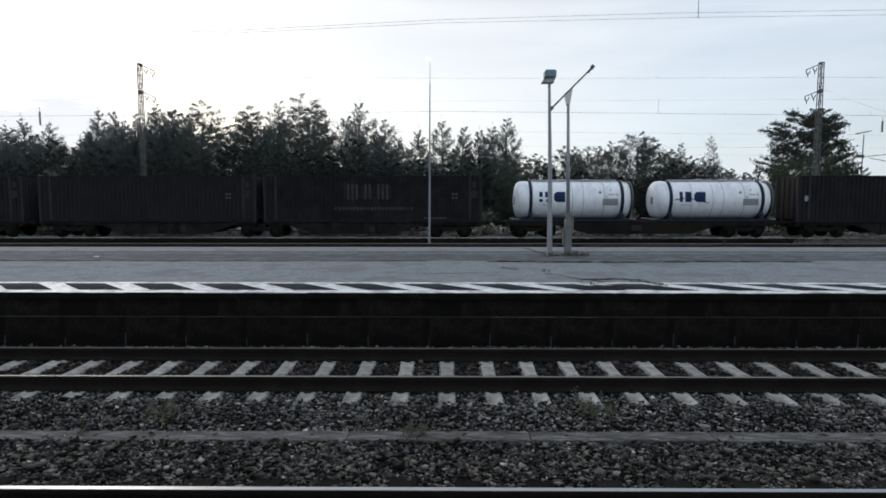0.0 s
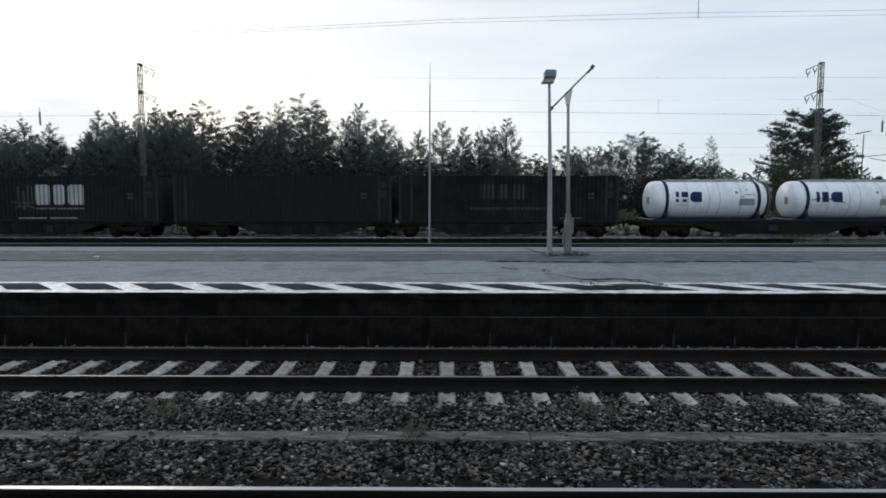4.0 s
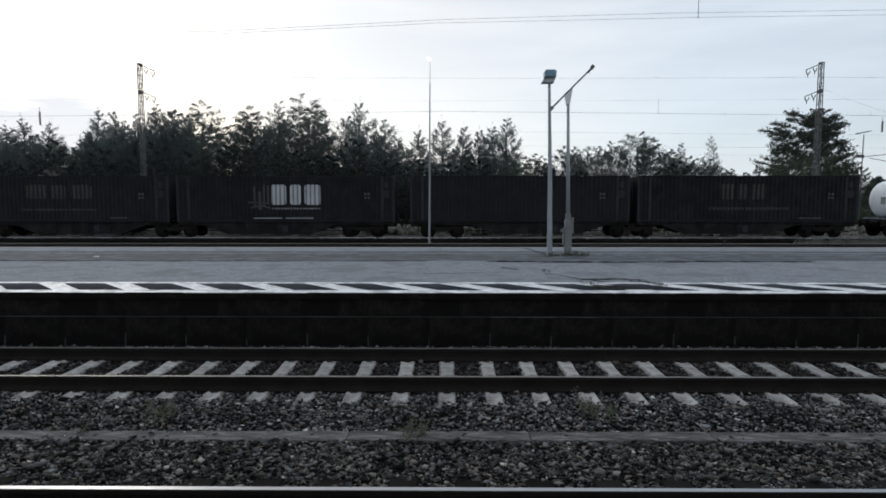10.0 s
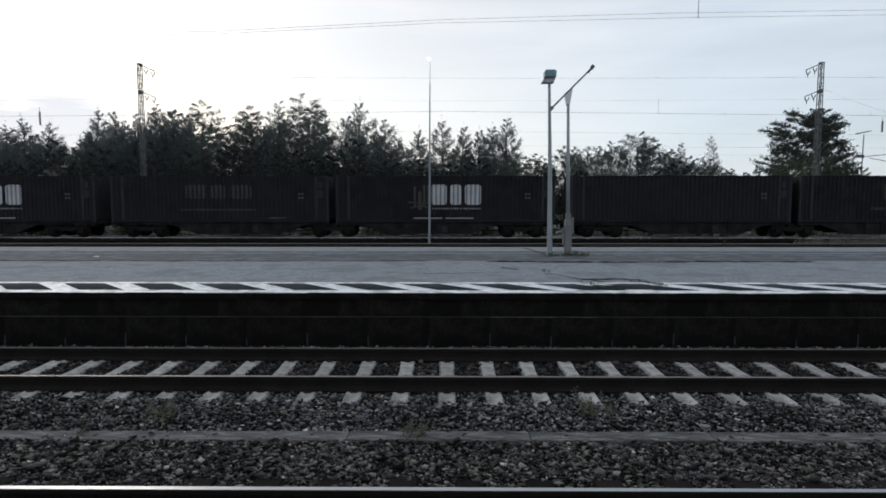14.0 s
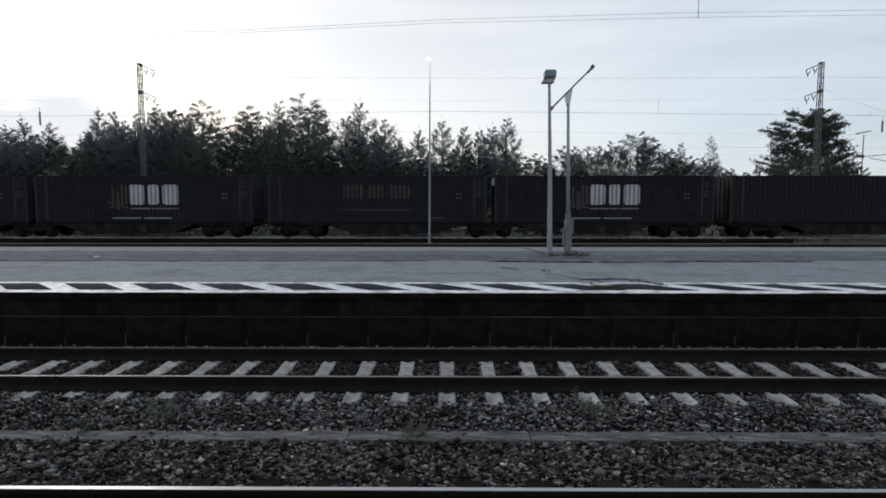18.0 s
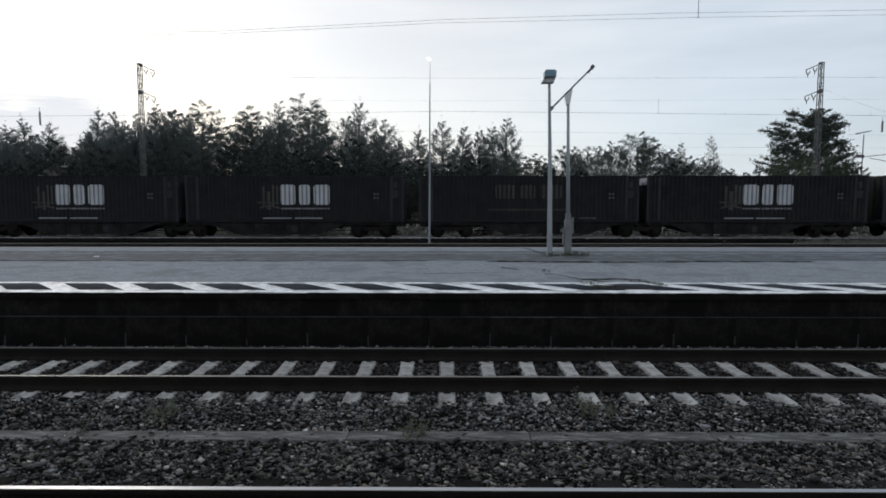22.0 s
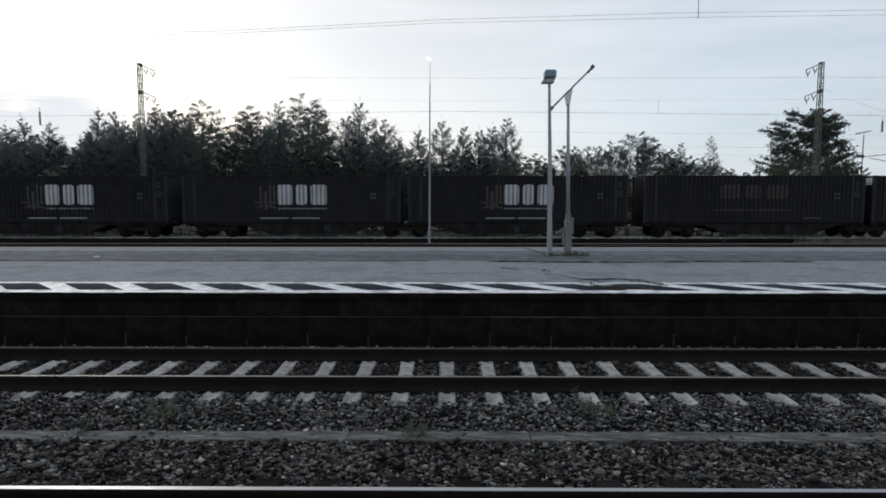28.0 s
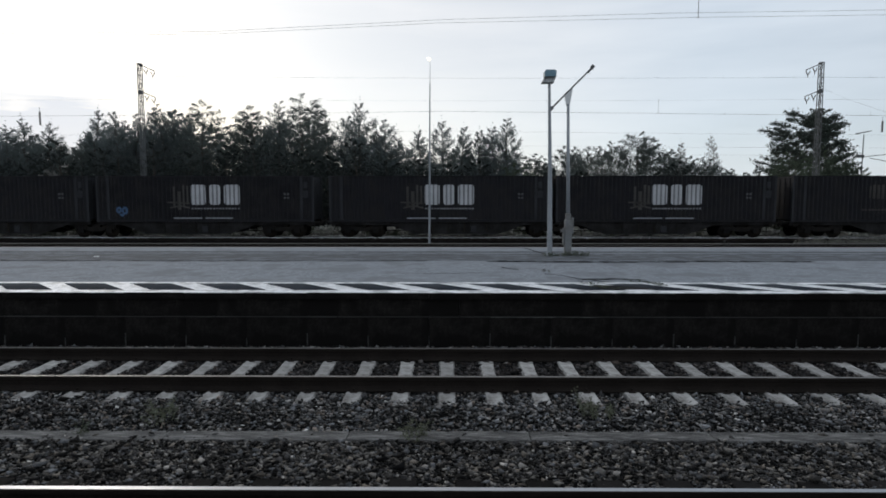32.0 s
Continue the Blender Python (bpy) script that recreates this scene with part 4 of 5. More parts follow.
# ---- trees ----
CROWN = {  # width of the crown by height, from its foot to its tip
    "birch": ([0, 0.15, 0.4, 0.65, 0.82, 0.93, 1.0], [0.85, 1.0, 0.95, 0.74, 0.46, 0.20, 0.03]),
    "broad": ([0, 0.2, 0.5, 0.75, 0.92, 1.0], [0.6, 0.9, 1.0, 0.9, 0.6, 0.25]),
    "shrub": ([0, 0.2, 0.5, 0.75, 0.92, 1.0], [0.95, 1.0, 0.95, 0.8, 0.5, 0.15]),
    "pine": ([0, 0.12, 0.35, 0.55, 0.72, 0.88, 1.0], [0.86, 1.0, 1.0, 0.93, 0.84, 0.68, 0.28]),
}
HABIT = {  # limbs, their rise, twigs on a limb, droop of the twigs, clumps inside, size of a tuft
    "birch": (74, 1.05, 8, 0.05, 150, 0.185),
    "broad": (66, 0.50, 10, 0.25, 190, 0.225),
    "shrub": (50, 0.80, 7, 0.0, 120, 0.17),
    "pine": (90, 0.45, 9, 0.1, 150, 0.23),
}


def tree(name, label, x, y, h, width, form, leaves, seed, material=None, bark=None, size=0.080, foot=0.12, z0=-0.62):
    rs = np.random.RandomState(seed)
    t = thing(name, label, "bush" if form == "shrub" else "tree", pose(x, y, z0), "row of trees behind the train")
    us, ws = CROWN[form]
    count, rise, twigs, droop, inside, tuft = HABIT[form]
    g = Geo()
    p, r, n = Vector((0, 0, 0)), (0.035 + h * 0.011), 7
    trunk = [p.copy()]
    for k in range(n):
        q = p + Vector((rs.normal(0, 0.012 * h), rs.normal(0, 0.012 * h), h * 0.95 / n))
        g.tube(p, q, r * (1 - k / (n + 0.6)), r * (1 - (k + 1) / (n + 0.6)), 7, caps=False)
        p = q
        trunk.append(p.copy())
    if form == "shrub":
        for k in range(5):
            a = rs.uniform(0, 6.28)
            g.tube((0, 0, 0), (math.cos(a) * width * 0.3, math.sin(a) * width * 0.3, h * 0.7), 0.05, 0.015, 5, caps=False)
    part("trunk", g, bark or M_BARK, t, smooth=True)

    def on_trunk(z):
        f = min(max(z / (h * 0.95), 0), 0.999) * n
        i = int(f)
        return trunk[i].lerp(trunk[i + 1], f - i)
    lobes = [(rs.uniform(0, 6.28), rs.uniform(0.75, 1.3)) for _ in range(5)]
    wild = {"pine": 0.3, "birch": 0.2}.get(form, 0.3)

    def reach_at(u, a):
        wob = 1 + wild * sum(math.cos(a * (j + 1) - ph + 2.5 * u) * am / (j + 1.5) for j, (ph, am) in enumerate(lobes)) * (0.5 + u)
        return width / 2 * float(np.interp(u, us, ws)) * wob
    limbs, cs, rad = Geo(), [], []
    grow = min(max(h / 9.0, 0.35), 1.15)
    for k in range(count):
        u = ((k + rs.uniform(0, 1)) / count) ** 1.12 * (0.95 if form == "birch" else 1.0)
        z = h * (foot + (1 - foot) * u)
        a = k * 2.4 + rs.uniform(-0.5, 0.5)
        reach = reach_at(u, a) * rs.uniform(0.66, 1.08)
        base = on_trunk(max(z - reach * rise, h * 0.06))
        c0 = on_trunk(min(z, h * 0.95))
        tip = Vector((c0.x + math.cos(a) * reach, c0.y + math.sin(a) * reach, z))
        mid = base.lerp(tip, 0.5) + Vector((0, 0, reach * 0.10))
        rr = 0.006 * h * (1 - 0.75 * u) * 0.5 + 0.009
        limbs.tube(base, mid, rr, rr * 0.6, 4, caps=False).tube(mid, tip, rr * 0.6, rr * 0.2, 3, caps=False)
        thin = min(max(reach / (0.30 * width), 0.28), 1.0)
        cs.append(tip[:])
        rad.append(tuft * grow * 0.6 * thin)
        # twigs on the outer part of the limb, each with a few tufts
        for w in range(twigs):
            q = 0.35 + 0.65 * (w + rs.uniform(0, 1)) / twigs
            e = base.lerp(mid, q * 2) if q < 0.5 else mid.lerp(tip, q * 2 - 1)
            b = a + rs.choice((-1, 1)) * rs.uniform(0.2, 1.3)
            ln = min(max(reach * rs.uniform(0.3, 0.65), 0.15), 1.2) * (1.15 - 0.4 * q)
            up = rise * rs.uniform(0.2, 1.0) - droop * rs.uniform(0, 2)
            for v in (0.35, 0.7, 1.0):
                cs.append((e.x + math.cos(b) * ln * v, e.y + math.sin(b) * ln * v, e.z + ln * v * up))
                rad.append(tuft * grow * thin * rs.uniform(0.5, 1.4) * (1.2 - 0.5 * v))
    # the leader
    if form == "birch":
        for k in range(9):
            v = k / 8
            e = on_trunk(h * (0.80 + 0.15 * v))
            cs.append((e.x + rs.normal(0, 0.06), e.y, h * (0.80 + 0.20 * v)))
            rad.append((0.10 - 0.07 * v) * grow)
    # foliage inside the crown
    for k in range(inside):
        u, a = rs.uniform(0, 1) ** 1.15 * 0.88, rs.uniform(0, 6.28)
        q = reach_at(u, a) * rs.uniform(0, 1) ** 0.5 * 0.84
        z = h * (foot + (1 - foot) * u)
        c0 = on_trunk(min(z, h * 0.92))
        cs.append((c0.x + q * math.cos(a), c0.y + q * math.sin(a), z))
        rad.append(width * (0.10 if form == "pine" else 0.15) * rs.uniform(0.6, 1.3) * (1 - 0.5 * u))
    part("branchwork", limbs, bark or M_BARK, t, smooth=True)["kind"] = "stuff"
    cs, rad = np.array(cs), np.array(rad)
    wgt = rad ** 2
    counts = np.maximum((leaves * wgt / wgt.sum()).astype(int), 3)
    part("crown", leaf_mesh("crown", cs, rad, counts, size, material or M_LEAF, rs, {"pine": 0.9, "birch": 1.25}.get(form, 1.0), 2.0, 0.85), None, t, "crown of small leaves")
    return t


# birches, broad-leaved trees, bushes: x, y, height, width, form
GROVE_A = [
    (-42.5, 56, 9.3, 3.7, 'birch'),
    (-39.6, 54, 9.4, 3.0, 'birch'),
    (-38.6, 55, 10.0, 3.2, 'birch'),
    (-36.0, 55, 9.7, 3.4, 'birch'),
    (-36.4, 58, 7.9, 3.3, 'shrub'),
    (-31.7, 55, 10.9, 3.2, 'birch'),
    (-32.2, 53, 7.8, 2.5, 'shrub'),
    (-29.0, 54, 10.5, 3.0, 'birch'),
    (-28.6, 56, 10.6, 2.8, 'birch'),
    (-26.4, 54, 10.6, 2.5, 'birch'),
    (-26.0, 55, 11.3, 3.4, 'birch'),
    (-24.9, 56, 11.0, 3.1, 'birch'),
    (-22.0, 54, 11.4, 4.6, 'broad'),
    (-31.9, 57, 9.6, 3.2, 'birch'),
    (-29.8, 57, 10.2, 3.1, 'birch'),
    (-34.0, 57, 9.2, 2.7, 'birch'),
    (-24.3, 57, 10.7, 3.4, 'birch'),
    (-24.8, 59, 9.9, 4.4, 'broad'),
    (-26.9, 59, 9.9, 5.0, 'broad'),
    (-30.2, 59, 9.6, 5.0, 'broad'),
    (-39.5, 58, 9.1, 3.8, 'broad'),
    (-18.4, 55, 11.1, 4.1, 'broad'),
]
GROVE_B = [
    (-17.9, 57, 10.7, 4.3, 'broad'),
    (-14.8, 55, 11.6, 4.1, 'birch'),
    (-12.6, 54, 12.1, 5.2, 'broad'),
    (-11.6, 56, 11.4, 3.7, 'broad'),
    (-9.4, 56, 10.3, 4.4, 'birch'),
    (-7.9, 54, 11.4, 3.7, 'birch'),
    (-7.0, 57, 9.9, 3.7, 'broad'),
    (-5.2, 55, 10.0, 3.3, 'birch'),
    (-4.2, 56, 8.5, 2.6, 'birch'),
    (-2.7, 55, 9.0, 2.8, 'birch'),
    (-0.3, 54, 9.8, 3.2, 'birch'),
    (1.1, 56, 9.4, 2.3, 'birch'),
    (2.6, 55, 9.0, 2.9, 'birch'),
    (4.3, 55, 9.3, 3.1, 'birch'),
]
GROVE_C = [
    (5.4, 54, 9.9, 3.3, 'birch'),
    (7.6, 56, 7.1, 3.2, 'shrub'),
    (9.1, 57, 6.6, 2.7, 'shrub'),
    (11.0, 56, 7.7, 3.7, 'shrub'),
    (12.8, 55, 7.6, 4.1, 'shrub'),
    (15.1, 56, 8.1, 4.2, 'shrub'),
    (17.0, 55, 8.9, 4.7, 'broad'),
    (18.9, 56, 8.5, 3.7, 'broad'),
    (20.7, 55, 7.1, 3.6, 'shrub'),
    (12.3, 58, 7.8, 3.8, 'shrub'),
    (14.6, 58, 7.9, 3.8, 'shrub'),
    (20.7, 58, 7.5, 3.3, 'shrub'),
    (23.0, 58, 6.9, 3.8, 'shrub'),
    (23.1, 56, 6.7, 4.2, 'shrub'),
    (23.8, 55, 6.5, 3.1, 'shrub'),
]
TREE_LABEL = {"birch": "dark green slender birch with a ragged tip", "broad": "dark green broad-leaved tree with a loose crown", "shrub": "low dark green bush beside the railway"}
for k, (x, y, h, width, form) in enumerate(GROVE_A + GROVE_B + GROVE_C):
    tree({"birch": "birch_tree", "broad": "broadleaf_tree", "shrub": "bush"}[form], TREE_LABEL[form], x, y, h * (1.045 if form == "birch" else 1.0), width * 1.1, form, int((6900 + 1580 * h) * (1.2 if form == "broad" else 1.25 if form == "birch" else 1.0)), 100 + k,
         M_LEAF2 if form == "birch" else M_LEAF, foot=0.05 if form == "shrub" else 0.1, size=0.066 if form == "birch" else 0.08)

tree("bush", "pale grey dusty bush behind the train", -29.9, 45, 5.0, 2.1, "shrub", 2200, 330, M_PALE, foot=0.05, size=0.12)
# two thin pale birches, and the big pine with its undergrowth
tree("birch_tree", "thin pale birch with sparse leaves", 23.7, 55, 8.8, 2.4, "birch", 1000, 301, M_PALER, M_BIRCH, size=0.05)
tree("birch_tree", "thin pale birch with sparse leaves", 20.9, 56, 8.3, 1.6, "birch", 800, 302, M_PALER, M_BIRCH, size=0.05)
tree("pine_tree", "big dark pine with layered spreading boughs", 32.9, 55, 11.0, 6.7, "pine", 68000, 303, M_NEEDLE, size=0.10, foot=0.22)
tree("bush", "dense green bush under the pine", 29.6, 52.5, 7.0, 5.2, "shrub", 17000, 304, M_OLIVE, foot=0.04)
tree("bush", "dense green bush under the pine", 31.6, 52, 7.3, 5.4, "shrub", 17000, 305, M_OLIVE, foot=0.04)
tree("bush", "dense green bush under the pine", 33.8, 52.5, 6.7, 5.0, "shrub", 15000, 306, M_OLIVE, foot=0.04)
tree("bush", "dense green bush under the pine", 29.0, 53, 5.8, 2.6, "shrub", 9000, 307, M_OLIVE, foot=0.04)
tree("bush", "dense green bush under the pine", 35.9, 53, 5.7, 3.0, "shrub", 9000, 308, M_OLIVE, foot=0.04)
tree("bush", "small distant dark thicket", 56.3, 120, 8.7, 4.2, "shrub", 1800, 320, size=0.17)
tree("bush", "small distant dark thicket", 58.8, 120, 8.0, 2.6, "shrub", 1800, 321, size=0.17)
tree("bush", "small distant dark thicket", 60.6, 120, 8.6, 3.4, "shrub", 1800, 322, size=0.17)
tree("bush", "small distant dark thicket", 54.0, 118, 8.0, 4.3, "shrub", 1800, 323, size=0.17)
tree("birch_tree", "small distant dark tree", 80.4, 115, 7.1, 4.3, "birch", 700, 324, size=0.3)
# low weeds and dry grass on the verge behind the train
rs = random.Random(31)
for k in range(26):
    x = -38 + 2.55 * k + rs.uniform(-0.8, 0.8)
    tree("verge_bush", "low olive green weeds on the verge behind the train", x, 44.2 + rs.uniform(-0.6, 0.6), rs.uniform(1.0, 2.3), rs.uniform(1.8, 3.0), "shrub", 1500, 700 + k, M_VERGE, foot=0.02, size=0.1)
verge = np.random.RandomState(77)
spots = np.stack([verge.uniform(-42, 32, 900), verge.uniform(42.6, 43.6, 900), verge.uniform(-0.55, 0.45, 900)], 1)
tagged(new("dry_grass_verge", leaf_mesh("dry_grass_verge", spots, np.full(900, 0.28), np.full(900, 26), 0.16, M_VERGEDRY, verge)), "pale dry grass along the far side of the rails", "grass", kind="stuff")
rs = random.Random(5)
# second row, a little lower, closing the wood
for k in range(36):
    x = -48.0 + 1.56 * k + rs.uniform(-0.4, 0.4)
    h = float(np.interp(x, [-44, -37, -34, -30, -24, -16, -12.8, -9.5, -5, -1.8, 3, 6.5, 8], [8.6, 7.6, 9.3, 10.3, 10.6, 10.9, 10.4, 9.3, 7.9, 7.0, 7.2, 6.8, 4.4]))
    tree("broadleaf_tree", "dark tree in the second row of the wood", x, 59 + rs.uniform(-1.5, 1.5), h * rs.uniform(0.9, 1.08), rs.uniform(4.4, 5.6), "birch" if k % 3 == 0 else "broad", int(3000 + 650 * h), 500 + k, M_LEAF if k % 2 else M_LEAF2, foot=0.06, size=0.12)
rs = random.Random(12)
for k in range(30):
    x = -46 + k * 2.75 + rs.uniform(-0.6, 0.6)
    if x < 22:
        # outside the olive stretch the leaf colour carries the shade below the crowns
        tree("bush", "dense dark bush at the foot of the trees", x, 51 + rs.uniform(-1.2, 1.2), rs.uniform(6.3, 8.2) if x < -7 else rs.uniform(5.6, 6.8) if x < 6 else rs.uniform(4.8, 6.0), rs.uniform(4.2, 5.2), "shrub", 7500, 400 + k, M_OLIVE if 3 < x < 8 else M_SHADEBUSH, foot=0.02, size=0.095)


# ---- the goods train ----
# Way of the train along x, by time
TRAIN = [(0.0, 0.0), (0.75, 1.376), (1.5, 2.886), (2.25, 4.451), (3.0, 6.092), (3.75, 7.846), (5.5, 12.115), (7.0, 15.93), (8.5, 19.62), (10.0, 23.33), (11.5, 27.12), (13.0, 30.85),
         (14.5, 34.60), (16.5, 39.57), (18.0, 43.22), (20.0, 47.97), (22.0, 52.70), (24.0, 57.36), (25.5, 60.85), (27.5, 65.50), (29.0, 68.98), (30.5, 72.42), (32.0, 75.86)]
MOVERS, WHEELSETS = [], []
BOX_L, BOX_H, BOX_W, BOX_Z = 13.66, 2.88, 1.25, 0.87


def rib_profile():
    """(x, depth) along one container side: trapezoid ribs."""
    x, out = -BOX_L / 2 + 0.12, []
    while x < BOX_L / 2 - 0.36:
        out += [(x, 0.0), (x + 0.10, 0.0), (x + 0.135, 0.04), (x + 0.235, 0.04)]
        x += 0.27
    return out + [(x, 0.0), (BOX_L / 2 - 0.12, 0.0)]


RIBS = rib_profile()


def ribbed_side(y, s):
    g = Geo()
    n = len(RIBS)
    z0, z1 = 0.14, BOX_H - 0.09
    v = [(x, y - s * d, z) for z in (z0, z1) for x, d in RIBS] + [(x, y - s * (d + 0.004), z) for z in (z0, z1) for x, d in RIBS]
    f = [(i, i + 1, n + i + 1, n + i) for i in range(n - 1)] + [(2 * n + i, 3 * n + i, 3 * n + i + 1, 2 * n + i + 1) for i in range(n - 1)]
    return g.add(v, f)


def cut(p, at, keep):
    out = []
    for (xa, za), (xb, zb) in zip(p, p[1:] + p[:1]):
        ia, ib = keep * (xa - at) >= 0, keep * (xb - at) >= 0
        if ia:
            out.append((xa, za))
        if ia != ib:
            u = (at - xa) / (xb - xa)
            out.append((at, za + u * (zb - za)))
    return out


def on_ribs(polys, y=-BOX_W, lift=0.005, only=None):
    """Convex outlines of (x, z) laid on the ribs of the near side as paint."""
    g = Geo()

    for p in polys:
        lo, hi = min(q[0] for q in p), max(q[0] for q in p)
        for (xa, da), (xb, db) in zip(RIBS, RIBS[1:]):
            inner = da > 0.03 and db > 0.03
            if xb <= lo or xa >= hi or xb - xa < 1e-6 or (only is not None and only != inner):
                continue
            c = cut(cut(list(p), xa, 1), xb, -1)
            if len(c) < 3:
                continue
            v = [(x, y + da + (db - da) * (x - xa) / (xb - xa) - lift, z) for x, z in c]
            g.add(v, [tuple(range(len(v)))])
    return g


def rect(x0, x1, z0, z1):
    return [(x0, z0), (x1, z0), (x1, z1), (x0, z1)]


def ring(cx, cz, rx, rz, t, gap=None):
    """An eight-sided ring in convex pieces; gap names sides left out."""
    o = [(cx + rx * a, cz + rz * b) for a, b in ((1, .45), (.45, 1), (-.45, 1), (-1, .45), (-1, -.45), (-.45, -1), (.45, -1), (1, -.45))]
    i = [(cx + (rx - t) * a, cz + (rz - t) * b) for a, b in ((1, .45), (.45, 1), (-.45, 1), (-1, .45), (-1, -.45), (-.45, -1), (.45, -1), (1, -.45))]
    return [[o[k], o[(k + 1) % 8], i[(k + 1) % 8], i[k]] for k in range(8) if k not in (gap or ())]


def mark_shapes(x, z, h, w, thick):
    """Three plain painted blocks."""
    c = w / 3.25
    k = thick * 0.35
    z -= 0.05

    def block(p, q):
        return [[(p, z + k), (p + k, z), (q - k, z), (q, z + k), (q, z + h - k), (q - k, z + h), (p + k, z + h), (p, z + h - k)]]
    a, b, d = block(x, x + c * 0.98), block(x + c * 1.22, x + c * 1.92), block(x + c * 2.16, x + c * 3.2)
    return a, b, d


def bars(x0, x1, z0, z1, n, seed):
    r = random.Random(seed)
    out, x, w = [], x0, (x1 - x0) / n
    for i in range(n):
        out.append(rect(x, x + w * r.uniform(0.55, 0.85), z0, z1))
        x += w
    return out


def base_container():
    t = thing("container", "dark navy ribbed steel container on a flat wagon", "container", group="dark containers")
    h, l, w = BOX_H, BOX_L / 2, BOX_W
    part("side_wall", ribbed_side(-w, -1), M_BOX, t)
    part("side_wall", ribbed_side(w, 1), M_BOX, t)
    g = Geo()
    n = 24
    for i in range(n):
        x = -l + 0.15 + (2 * l - 0.3) * i / n
        g.box(x, x + (2 * l - 0.3) / n - 0.16, -w + 0.06, w - 0.06, h - 0.045, h - 0.01)
    g.box(-l + 0.1, l - 0.1, -w + 0.05, w - 0.05, h - 0.07, h - 0.04)
    part("roof", g, M_BOX, t)
    part("floor", Geo().box(-l + 0.1, l - 0.1, -w + 0.05, w - 0.05, 0.1, 0.16), M_BOX, t)
    g = Geo().box(-l + 0.04, -l + 0.08, -w + 0.15, w - 0.15, 0.15, h - 0.1)
    for y in (-0.85, -0.3, 0.3, 0.85):
        g.tube((-l + 0.02, y, 0.2), (-l + 0.02, y, h - 0.15), 0.022, n=6)
    part("door_end", g, M_BOX, t, "double doors with upright locking bars")
    fold = [(l - 0.08, -w + 0.15)]
    for k in range(8):
        y = -w + 0.22 + k * 0.27
        fold += [(l - 0.08, y), (l - 0.04, y + 0.03), (l - 0.04, y + 0.13), (l - 0.08, y + 0.16)]
    fold += [(l - 0.08, w - 0.15), (l - 0.10, w - 0.15), (l - 0.10, -w + 0.15)]
    g = Geo().prism(fold, "z", 0.15, h - 0.1)
    part("front_end", g, M_BOXGREY, t)
    for sx in (-1, 1):
        for sy in (-1, 1):
            part("corner_post", Geo().box(min(sx * l, sx * (l - 0.14)), max(sx * l, sx * (l - 0.14)), min(sy * w, sy * (w - 0.14)), max(sy * w, sy * (w - 0.14)), 0.12, h - 0.12), M_BOXGREY, t)
            part("stacking_post", Geo().box(sx * 6.06 - 0.08, sx * 6.06 + 0.08, min(sy * (w + 0.004), sy * (w - 0.06)), max(sy * (w + 0.004), sy * (w - 0.06)), 0.14, h - 0.06), M_BOXGREY, t)
            for z in (0.0, h - 0.12):
                part("corner_casting", Geo().box(min(sx * (l + 0.005), sx * (l - 0.18)), max(sx * (l + 0.005), sx * (l - 0.18)), min(sy * (w + 0.006), sy * (w - 0.16)), max(sy * (w + 0.006), sy * (w - 0.16)), z, z + 0.12, 0.01), M_BOXGREY, t)
    for sy in (-1, 1):
        part("bottom_rail", Geo().box(-l + 0.14, l - 0.14, min(sy * (w + 0.002), sy * (w - 0.08)), max(sy * (w + 0.002), sy * (w - 0.08)), 0.0, 0.15), M_BOXGREY if sy > 0 else M_BOX, t)
        part("top_rail", Geo().box(-l + 0.14, l - 0.14, min(sy * (w + 0.002), sy * (w - 0.07)), max(sy * (w + 0.002), sy * (w - 0.07)), h - 0.1, h - 0.02), M_BOX, t)
    return t


